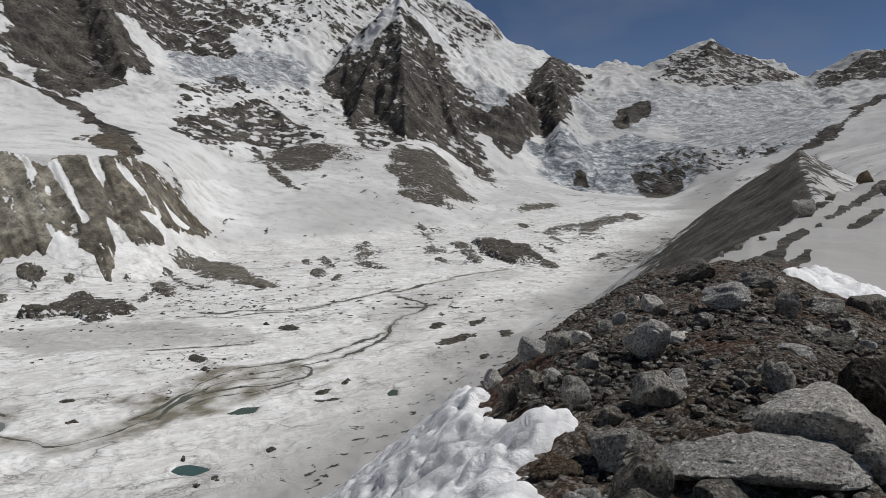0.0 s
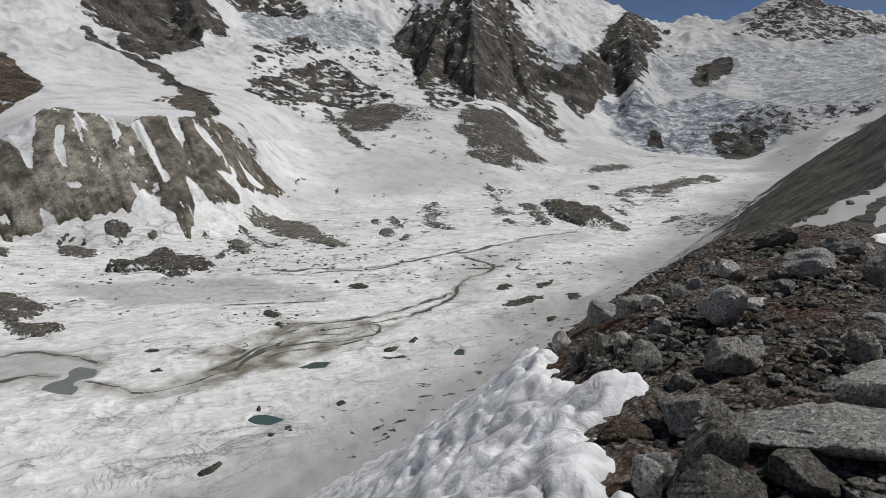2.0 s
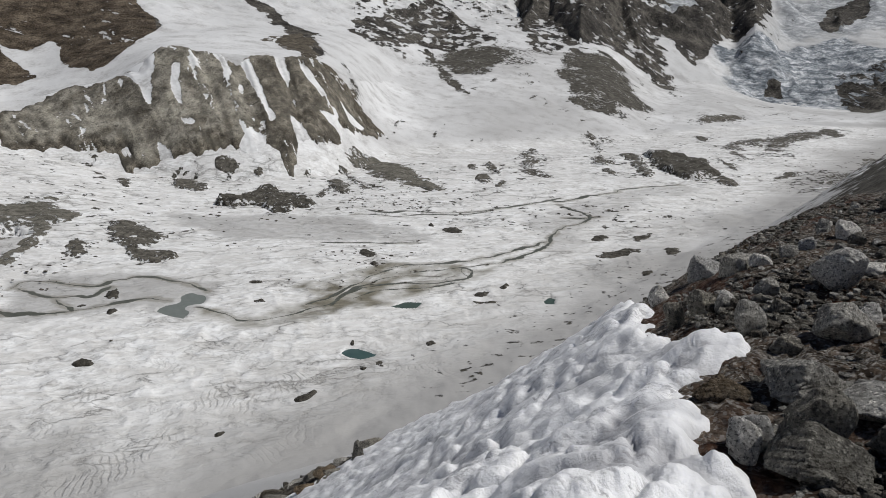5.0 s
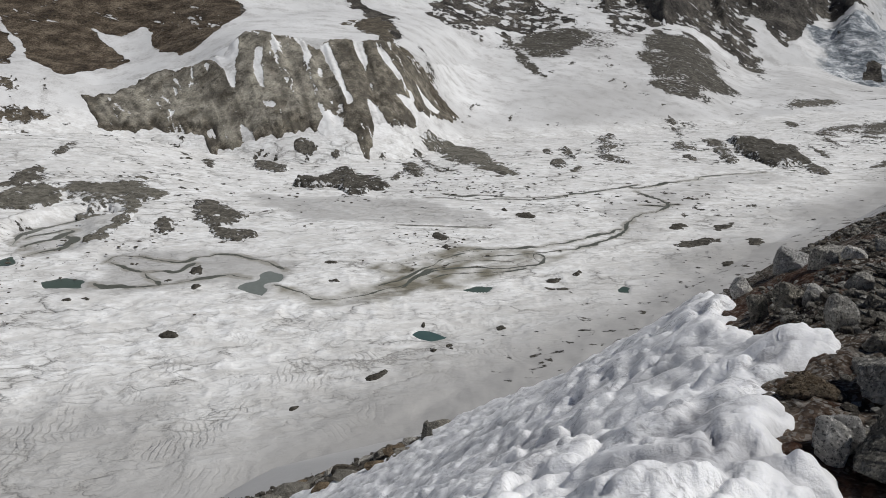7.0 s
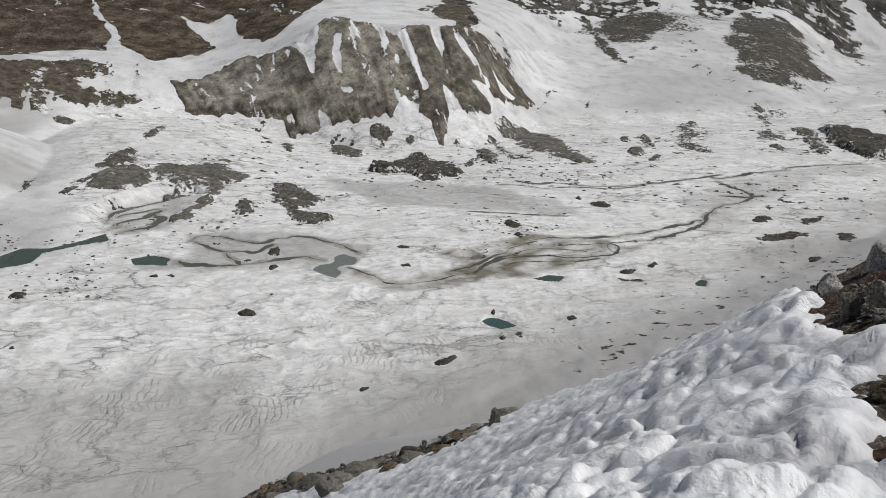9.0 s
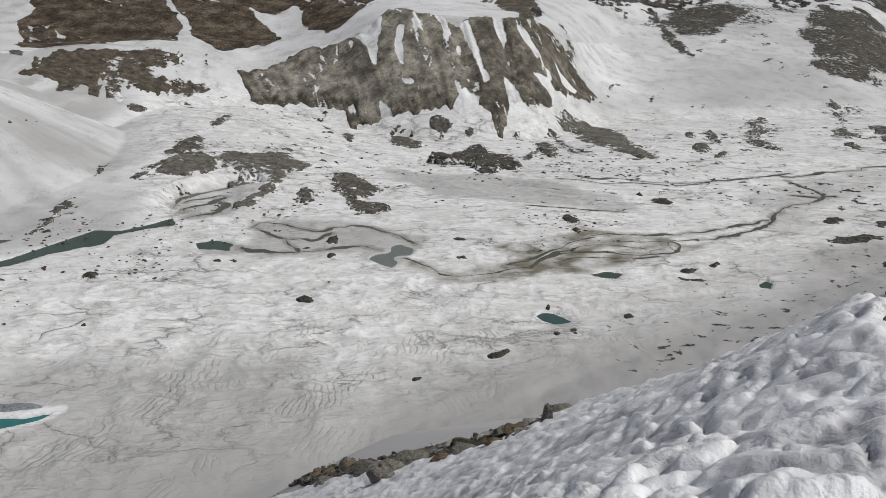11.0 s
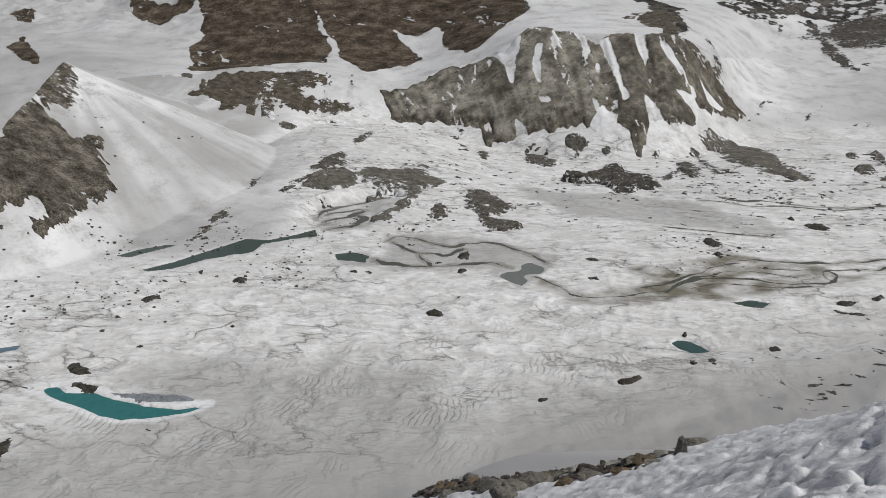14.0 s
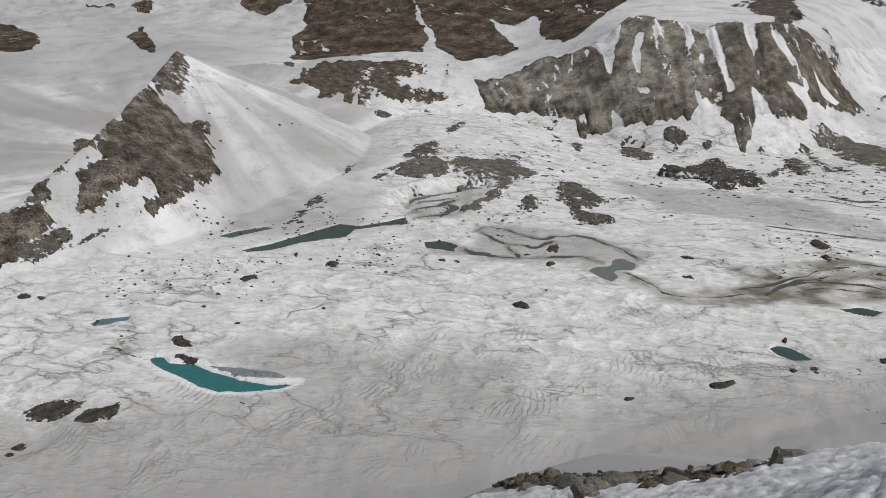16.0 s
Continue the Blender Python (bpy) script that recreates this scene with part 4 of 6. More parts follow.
STAINS.append(("brown", 0.9, [(-159, 239), (-144, 238), (-130, 234), (-121, 244), (-112, 258), (-100, 261), (-93, 274), (-106, 277), (-111, 274), (-103, 291), (-109, 281), (-120, 267), (-134, 274), (-122, 277), (-104, 299), (-94, 320), (-77, 324), (-60, 324), (-51, 333), (-62, 303), (-76, 291), (-90, 264), (-102, 250), (-115, 232), (-127, 225), (-140, 227), (-156, 234)]))
STAINS.append(("grey", 0.8, [(-273, 388), (-249, 387), (-215, 411), (-177, 417), (-147, 409), (-120, 399), (-96, 384), (-94, 372), (-116, 368), (-139, 362), (-167, 349), (-200, 342), (-232, 354)]))
STAINS.append(("grey", 0.8, [(-263, 248), (-241, 260), (-209, 277), (-173, 269), (-157, 240), (-158, 221), (-184, 235), (-210, 211), (-245, 199), (-261, 207), (-234, 220)]))
STAINS.append(("grey", 0.7, [(-314, 241), (-344, 270), (-327, 311), (-304, 308), (-280, 265), (-277, 245), (-292, 232)]))
STAINS.append(("grey", 0.6, [(-41, 349), (-29, 377), (-32, 417), (-51, 432), (-35, 506), (-1, 553), (58, 609), (86, 594), (34, 553), (-1, 457), (-15, 417), (-25, 359)]))
OUTCROPS.append(("till", 2, [(-294, 689), (-280, 725), (-262, 733), (-238, 724), (-244, 700), (-261, 689), (-275, 678), (-290, 675)]))
OUTCROPS.append(("debris", 2, [(-269, 597), (-261, 622), (-251, 629), (-257, 606), (-263, 591)]))
# kind, place, width and height of the boulders on the near moraine
BOULDERS_A = [
    ("pale", 1.94, 6.49, 0.45, 0.44),
    ("pale", 1.17, 8.67, 0.38, 0.30),
    ("grey", 1.33, 7.83, 0.29, 0.28),
    ("pale", 1.57, 7.65, 0.27, 0.19),
    ("grey", 1.88, 7.97, 0.24, 0.20),
    ("pale", 2.18, 8.45, 0.23, 0.20),
    ("grey", 2.54, 9.20, 0.22, 0.28),
    ("pale", 2.66, 8.80, 0.36, 0.30),
    ("dark", 2.70, 8.41, 0.23, 0.20),
    ("pale", 0.63, 8.46, 0.22, 0.27),
    ("dark", 0.65, 6.82, 0.17, 0.28),
    ("grey", 1.03, 5.34, 0.29, 0.36),
    ("grey", 1.54, 4.90, 0.49, 0.37),
    ("pale", 1.84, 5.35, 0.24, 0.22),
    ("grey", 2.46, 4.91, 0.27, 0.27),
    ("pale", 3.38, 8.03, 0.72, 0.40),
    ("grey", 4.05, 8.03, 0.30, 0.46),
    ("grey", 1.06, 3.95, 0.54, 0.36),
    ("dark", 0.69, 4.02, 0.43, 0.33),
    ("grey", 1.47, 4.00, 0.22, 0.17),
    ("granite", 2.11, 3.65, 0.80, 0.44),
    ("granite", 1.59, 3.27, 1.09, 0.41),
    ("black", 2.85, 4.42, 0.77, 0.58),
]
BOULDERS_B = [
    ("grey", 2.14, 3.28, 0.28, 0.26),
    ("dark", 4.02, 11.03, 0.64, 0.44),
    ("grey", 4.32, 9.42, 0.53, 0.29),
    ("grey", 5.12, 9.11, 0.52, 0.31),
    ("dark", 6.51, 10.39, 0.80, 0.46),
    ("grey", 5.13, 8.63, 0.41, 0.21),
    ("pale", 3.10, 5.92, 0.34, 0.17),
    ("pale", 2.37, 7.00, 0.37, 0.14),
    ("grey", 2.89, 7.48, 0.27, 0.17),
    ("dark", 2.82, 6.56, 0.27, 0.13),
    ("grey", 2.02, 4.36, 0.21, 0.14),
    ("grey", 1.99, 3.92, 0.23, 0.17),
    ("grey", 2.30, 5.77, 0.18, 0.14),
    ("dark", 4.26, 7.34, 0.42, 0.21),
    ("dark", 1.39, 5.87, 0.20, 0.15),
    ("dark", 1.23, 4.84, 0.26, 0.17),
    ("dark", 0.88, 6.70, 0.26, 0.23),
    ("grey", 1.02, 6.37, 0.20, 0.16),
    ("grey", 1.40, 6.51, 0.19, 0.15),
    ("dark", 2.32, 6.22, 0.25, 0.16),
    ("dark", 2.39, 5.30, 0.20, 0.15),
    ("grey", 4.09, 7.50, 0.35, 0.17),
    ("dark", 0.89, 3.00, 0.53, 0.40),
]
BOULDERS_C = [
    ("pale", 0.70, 3.32, 0.21, 0.29),
    ("dark", 1.34, 3.10, 0.51, 0.31),
    ("granite", 1.70, 3.48, 0.45, 0.24),
    ("dark", 1.06, 3.11, 0.18, 0.18),
    ("grey", -6.46, 17.55, 0.79, 0.52),
    ("dark", -6.29, 16.09, 0.34, 0.56),
    ("grey", -12.22, 15.70, 1.46, 0.65),
    ("grey", -10.46, 15.75, 1.08, 0.52),
    ("grey", -11.31, 16.71, 0.39, 0.33),
    ("pale", -8.22, 15.18, 0.84, 0.39),
    ("moss", -8.89, 14.86, 0.71, 0.31),
    ("moss", -7.35, 15.07, 0.55, 0.25),
    ("grey", -6.88, 15.16, 0.41, 0.22),
    ("dark", -14.57, 16.26, 1.07, 0.28),
    ("dark", -10.92, 15.16, 0.91, 0.46),
    ("dark", -10.63, 14.16, 0.72, 0.58),
    ("dark", -6.57, 15.41, 0.60, 0.14),
    ("pale", 0.73, 3.38, 0.25, 0.25),
    ("dark", 0.94, 3.20, 0.37, 0.49),
]

# ---- meshes from arrays ----
def sheet(name, x, y, z, mat, fields=None, origin=None, keep=None, smooth=True):
    rows, cols = z.shape
    me = bpy.data.meshes.new(name)
    o = np.zeros(3) if origin is None else np.array(origin, dtype=float)
    co = (np.stack([x, y, z], -1).reshape(-1, 3) - o).astype(np.float32)
    me.vertices.add(len(co))
    me.vertices.foreach_set("co", co.ravel())
    i = np.arange(rows * cols).reshape(rows, cols)
    quads = np.stack([i[:-1, :-1], i[:-1, 1:], i[1:, 1:], i[1:, :-1]], -1).reshape(-1, 4)
    if keep is not None:
        quads = quads[keep[:-1, :-1].ravel()]
    me.loops.add(quads.size)
    me.loops.foreach_set("vertex_index", quads.ravel().astype(np.int32))
    me.polygons.add(len(quads))
    me.polygons.foreach_set("loop_start", np.arange(0, quads.size, 4, dtype=np.int32))
    me.polygons.foreach_set("use_smooth", np.full(len(quads), smooth))
    me.update(calc_edges=True)
    for key, v in (fields or {}).items():
        me.attributes.new(key, "FLOAT", "POINT").data.foreach_set("value", np.broadcast_to(v, z.shape).astype(np.float32).ravel())
    me.materials.append(mat)
    ob = new(name, me)
    ob.location = o
    return ob


def inside(x, y, outline):
    """Metres inside an outline (negative outside)."""
    best = np.full(x.shape, 1e9)
    odd = np.zeros(x.shape, dtype=bool)
    for (ax, ay), (bx, by) in zip(outline, outline[1:] + outline[:1]):
        dx, dy = bx - ax, by - ay
        q = np.clip(((x - ax) * dx + (y - ay) * dy) / max(dx * dx + dy * dy, 1e-9), 0, 1)
        best = np.minimum(best, np.hypot(x - ax - q * dx, y - ay - q * dy))
        cross = (ay > y) != (by > y)
        odd ^= cross & (x < (bx - ax) * (y - ay) / np.where(by == ay, 1e-9, by - ay) + ax)
    return np.where(odd, best, -best)


def beside(x, y, line):
    """Metres from a line."""
    best = np.full(x.shape, 1e9)
    for (ax, ay), (bx, by) in zip(line, line[1:]):
        dx, dy = bx - ax, by - ay
        q = np.clip(((x - ax) * dx + (y - ay) * dy) / max(dx * dx + dy * dy, 1e-9), 0, 1)
        best = np.minimum(best, np.hypot(x - ax - q * dx, y - ay - q * dy))
    return best


def within(x, y, outline, pad):
    xs, ys = [p[0] for p in outline], [p[1] for p in outline]
    return (x > min(xs) - pad) & (x < max(xs) + pad) & (y > min(ys) - pad) & (y < max(ys) + pad)


def extent(outline):
    xs, ys = [p[0] for p in outline], [p[1] for p in outline]
    return math.hypot(max(xs) - min(xs), max(ys) - min(ys))


def cover(x, y, shapes, kinds, ragged=0.06, grow=0.0, blur=0.02, level=None):
    """The share that ragged-edged shapes lend to each place."""
    share = np.zeros(x.shape)
    for kind, amount, outline in shapes:
        if kind not in kinds:
            continue
        size = extent(outline)
        m = within(x, y, outline, (0.2 + grow) * size + 3)
        if not m.any():
            continue
        px, py = x[m], y[m]
        d = inside(px, py, outline) + grow * size + ragged * size * fbm(px, py, max(0.12 * size, 4), 5, 71, 0.6)
        w = max(blur * size, 0.3 if blur > 0.01 else 0.05)
        share[m] = np.maximum(share[m], (level or amount) * step(-w, w, d))
    return share


def winding(line, width):
    """A line with rounded corners and small bends."""
    for _ in range(3):
        line = [line[0]] + [q for (ax, ay), (bx, by) in zip(line, line[1:]) for q in ((0.75 * ax + 0.25 * bx, 0.75 * ay + 0.25 * by), (0.25 * ax + 0.75 * bx, 0.25 * ay + 0.75 * by))] + [line[-1]]
    p = np.array(line)
    sway = 1.0 * width
    p = p + sway * np.stack([fbm(p[:, 0], p[:, 1], 10, 3, 41), fbm(p[:, 0], p[:, 1], 10, 3, 42)], 1)
    return [tuple(q) for q in p]


def wet(x, y, z):
    """Hollows out ponds and channels in the valley's floor."""
    silt, clean = np.zeros(x.shape), np.zeros(x.shape)
    for kind, level, outline in PONDS:
        m = within(x, y, outline, 30)
        if m.any():
            px, py = x[m], y[m]
            d = inside(px, py, outline) + 0.7 * fbm(px, py, 5, 5, 33, 0.6)
            z[m] = z[m] + (0.35 - z[m]) * step(-16, -6, d)
            z[m] = z[m] - 2.6 * step(-0.8, 3.0, d)
            if kind == "teal":
                clean[m] = np.maximum(clean[m], 0.95 * step(-3.2, -1.6, d) * (1 - step(0.2, 0.8, d)))
    for kind, width, line in STREAMS:
        m = within(x, y, line, 40)
        if m.any():
            px, py = x[m], y[m]
            d = beside(px, py, winding(line, width))
            z[m] = z[m] + (0.03 - z[m]) * (1 - step(0.5 * width + 1, 0.5 * width + 12, d))
            ragged = fbm(px, py, 7, 5, 47, 0.65)
            silt[m] = np.maximum(silt[m], 0.55 * (1 - step(0.4 * width, 0.7 * width + 1.0, d + 3 * ragged)))
    return silt, clean


def rounded(outline, times=2):
    """An outline with its corners cut."""
    for _ in range(times):
        cut = []
        for (ax, ay), (bx, by) in zip(outline, outline[1:] + outline[:1]):
            cut += [(0.75 * ax + 0.25 * bx, 0.75 * ay + 0.25 * by), (0.25 * ax + 0.75 * bx, 0.25 * ay + 0.75 * by)]
        outline = cut
    return outline


def cell(outline, grow, size):
    xs, ys = [p[0] for p in outline], [p[1] for p in outline]
    gx = np.arange(min(xs) - grow, max(xs) + grow + size, size)
    gy = np.arange(min(ys) - grow, max(ys) + grow + size, size)
    return np.meshgrid(gx, gy)


# ---- valley floor ----
MID_OUT = LINE_OUT[1]
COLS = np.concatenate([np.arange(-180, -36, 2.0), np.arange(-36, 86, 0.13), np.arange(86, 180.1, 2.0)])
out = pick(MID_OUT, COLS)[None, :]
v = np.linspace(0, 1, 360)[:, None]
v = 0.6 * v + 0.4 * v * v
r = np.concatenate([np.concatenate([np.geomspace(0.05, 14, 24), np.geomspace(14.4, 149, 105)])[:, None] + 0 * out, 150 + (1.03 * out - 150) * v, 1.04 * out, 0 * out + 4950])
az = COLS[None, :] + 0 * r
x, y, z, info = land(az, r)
silt, clean = wet(x, y, z)
rock = np.maximum(cover(x, y, BARE, ("till", "dark")) * (1.0 + 0.65 * fbm(x, y, 30, 5, 69, 0.65)), cover(x, y, BARE, ("moraine",), 0.012))
stripes = 1.3 * cover(x, y, BARE, ("side",), 0.01, 0.003, 0.003)
near = info["near"]
specks = step(0.26, 0.34, fbm(x, y, 6, 4, 51) * (0.6 + 0.5 * fbm(x, y, 120, 2, 52)))
fall = step(0.29, 0.38, fbm(np.radians(az) * 800 + 0.2 * r, 0.3 * r, 9, 4, 58) * (0.7 + 0.6 * fbm(x, y, 150, 3, 59)))
cone = step(52, 57, az) * step(330, 380, r)
specks = (0.56 * specks * (1 - info["wall"]) + 0.52 * fall * info["wall"]) * (1 - cone)
rock = np.maximum(rock, specks * (1 - near) * step(250, 500, r))
rock = np.maximum(rock, near * (0.26 - 0.36 * step(-12, -4, az) + 0.25 * fbm(info["s"], info["d"] * 4, 60, 4, 53)) * step(25, 60, r) * (1 - step(60, 95, info["d"])))
hill = near * step(110, 160, info["s"]) * (1 - step(420, 560, info["s"])) * step(-1, 3, info["d"])
hill = hill * (1.05 + 0.25 * fbm(info["s"] * 0.35, info["d"] * 2, 40, 4, 66)) * (1 - 0.75 * step(28, 70, info["d"] + 0.07 * (330 - info["s"]) + 12 * fbm(info["s"], info["d"] * 4, 50, 3, 67)))
rock = np.maximum(rock, hill)
side = info["side"]
rock = np.where(r < 17, 0.0, rock * (1 - side) + side * stripes)
apex = polar(69.3, 610)
fan, reach = np.arctan2(y - apex[1], x - apex[0]), np.hypot(x - apex[0], y - apex[1])
dirt_shade = cover(x, y, STAINS, ("grey",), 0.06, 0.0, 0.03) * 0.85
dirt_shade = np.maximum(dirt_shade, 0.5 * near * step(15, 40, r))
# the snow bank's grey is cloud shade put into its colour
dirt_shade = np.maximum(dirt_shade, side * (1.0 + 0.3 * fbm(x, y, 8, 4, 65)))
dirt_shade = np.maximum(dirt_shade, cone * (0.30 + 0.42 * fbm(fan * 110, reach * 0.10, 12, 4, 60)) * step(15, 60, reach))
dirt_shade = np.maximum(dirt_shade, (0.36 + 0.44 * step(20, 52, az)) * step(15, 24, r) * (1 - step(160, 205, r - 32 * step(26, 55, az) + 35 * fbm(x, y, 50, 4, 63))))
dirt_shade = np.maximum(dirt_shade, (0.75 + 0.3 * fbm(x, y, 60, 4, 54)) * step(85, 112, info["d"]) * (1 - step(130, 190, info["d"] + 22 * fbm(x, y, 70, 3, 55))) * step(-300, -200, info["s"]))
dirt_shade = np.maximum(dirt_shade, 0.6 * step(14, 17, r) * (1 - step(60, 100, r)) * step(5, 12, az))
dirt_shade = np.clip(dirt_shade + 0.32 * fbm(x, y, 90, 5, 56) + 0.02 + (0.22 + 0.12 * (1 - step(8, 16, az))) * info["wall"], 0, 1)
silt = np.maximum(silt, (0.68 + 0.9 * fbm(x, y, 9, 4, 48)) * cover(x, y, STAINS, ("brown",), 0.035, 0.012, 0.02))
rock = np.maximum(rock, cover(x, y, OUTCROPS, ("debris", "mouth"), 0.16, 0.03, 0.05, 0.39))
for kind, rise, outline in OUTCROPS:
    if kind == "scarp":
        under = within(x, y, outline, 5)
        z[under] -= 5 * step(8, 16, inside(x[under], y[under], outline))
z = np.where(r > 1.005 * out, z - 14 * step(1.0, 1.035, r / out), z)
z[-2:] = -45
inner = r < 30
z = np.where(inner, z - 0.35 * (1 - step(20, 30, r)), z)
flat = (1 - info["wall"]) * (1 - cone) * step(120, 165, info["d"])
tagged(sheet("ground", x, y, z, mat_valley, dict(rock=rock, dirt_shade=dirt_shade, silt=silt, clean=clean, flat=flat, folds=flat * (1 - step(210, 260, r)))), "old dirty snow over a flat glacier floor between moraines", "ground", kind="structure")


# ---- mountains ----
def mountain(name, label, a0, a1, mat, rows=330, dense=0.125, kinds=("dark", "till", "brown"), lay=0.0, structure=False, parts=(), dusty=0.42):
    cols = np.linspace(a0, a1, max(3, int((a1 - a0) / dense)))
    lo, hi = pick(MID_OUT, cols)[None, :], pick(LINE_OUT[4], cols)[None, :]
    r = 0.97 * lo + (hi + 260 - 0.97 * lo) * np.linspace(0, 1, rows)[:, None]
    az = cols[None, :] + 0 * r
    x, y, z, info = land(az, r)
    rock = np.maximum(cover(x, y, BARE, [k for k in kinds if k != "brown"], 0.045), cover(x, y, BARE, ("brown",), 0.022, 0.0, 0.008))
    gy, gx = np.gradient(z, axis=0) / np.gradient(r, axis=0), np.gradient(z, axis=1) / (np.radians(np.gradient(az, axis=1)) * r)
    steep = np.hypot(gx, gy)
    rock = np.where(rock > 0.05, rock + 0.35 * np.clip(steep - 0.8, -0.6, 0.6) * (rock < 0.9), 0.30 * np.clip(steep - 0.55, 0, 1))
    rock = rock - 0.22 * step(280, 460, z) * (rock > 0.1) * step(-5, -3, az) * (1 - step(9, 17, az))
    rock = np.maximum(rock, lay * np.clip(steep * 0.9, 0, 1) * step(150, 320, z))
    streak = fbm(az * 9 + r * 0.02, r * 0.02, 1.6, 4, 81)
    rock = np.clip(rock + 0.16 * streak * (rock > 0.1), 0, 1)
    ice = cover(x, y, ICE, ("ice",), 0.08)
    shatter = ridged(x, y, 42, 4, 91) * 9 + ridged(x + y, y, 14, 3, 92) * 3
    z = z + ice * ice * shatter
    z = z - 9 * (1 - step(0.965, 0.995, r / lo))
    # snow at far left and right greyed in the colour for cloud shade
    fields = dict(rock=rock, dirt_shade=np.clip(dusty + 0.3 * step(56, 74, az) + 0.28 * (1 - step(-14, -7, az)) + 0.25 * fbm(x, y, 120, 4, 57), 0, 1), ice=ice)
    if not parts:
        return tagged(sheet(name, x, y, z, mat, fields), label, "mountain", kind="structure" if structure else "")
    root = tagged(new(name), label, "mountain")
    at = 0
    for part_name, share_to, part_label in parts:
        to = min(rows - 1, int(share_to * (rows - 1)))
        cut = slice(at, to + 1)
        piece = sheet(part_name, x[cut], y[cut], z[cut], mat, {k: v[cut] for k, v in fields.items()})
        piece.parent = root
        if part_label:
            piece["label"] = part_label
        at = to
    return root


mountain("snowy_ridge", "snowy mountain ridge with dark rock bands beside the glacier", -40, -27.6, mat_dark, parts=[("snow_slope", 0.5, "smooth grey snow slope"), ("rock_crest", 1.0, "dark rock crest")])
mountain("icefall_peak", "snow peak above a broken blue-grey icefall", -27.6, -3.6, mat_dark, 360, parts=[("icefall", 0.42, "shattered grey-blue glacier ice"), ("upper_glacier", 0.62, "smooth snow-covered ice"), ("summit", 1.0, "rocky snow summit")])
mountain("rock_buttress", "dark rock buttress streaked with snow", -3.6, 9.6, mat_dark, 380, 0.11, parts=[("buttress_face", 0.44, "dark craggy rock face"), ("summit_ridge", 1.0, "snow-streaked rock ridge")])
mountain("hanging_glacier_mountain", "dark mountain wall with a hanging glacier and snowy ledges", 9.6, 20.6, mat_wall, 360, parts=[("rock_ledges", 0.30, "snowy rock ledges"), ("hanging_glacier", 0.48, "broken grey hanging ice"), ("rock_wall", 1.0, "dark snow-streaked rock wall")])
mountain("dark_mountain", "dark brown rock mountain above the grey scarp", 20.6, 35.2, mat_dark, 340, parts=[("snow_apron", 0.22, "smooth snow apron"), ("rock_face", 1.0, "dark brown rock face")])
mountain("brown_cliff", "steep brown rock cliff above snow bench", 35.2, 63.0, mat_brown, 340, parts=[("snow_bench", 0.12, "flat snow bench"), ("rock_face", 1.0, "steep brown rock face")])
mountain("snow_mountain", "smooth snow mountain with small brown outcrops", 63.0, 96.0, mat_brown, 300, 0.16, parts=[("snow_slope", 0.45, ""), ("upper_slope", 1.0, "snow slope with brown outcrops")])
mountain("mountain_behind", "snow mountains closing the valley", 96.0, 180.0, mat_brown, 60, 2.0, lay=0.5, structure=True)
mountain("mountain_beside", "snow mountains closing the valley", -180.0, -40.0, mat_brown, 60, 2.0, lay=0.5, structure=True)


# ---- outcrops, mounds and slabs ----
KINDS = {"floe": ("ice_floe", "grey ice floe afloat in the turquoise pond", "ice", mat_floe),
         "till": ("till_bank", "bank of dark brown glacial till breaking through snow", "moraine", mat_bench),
         "wall": ("till_wall", "smooth dark grey till wall breaking through snow", "moraine", mat_bank),
         "bank": ("till_bank", "crumbling bank of grey-brown till in snow", "moraine", mat_bank),
         "debris": ("debris_mound", "low mound of grey rock debris in dirty snow", "mound", mat_debris),
         "mouth": ("ice_cliff", "dark debris-covered ice cliff rising from the snow floor", "mound", mat_slab),
         "slab": ("rock_slab", "flat dark rock lying on dirty snow", "rock", mat_slab),
         "brown": ("moraine_spur", "brown stony flank of a moraine spur", "moraine", mat_spur),
         "scarp": ("moraine_scarp", "gullied grey moraine scarp with snow in its gullies", "moraine", mat_grey)}


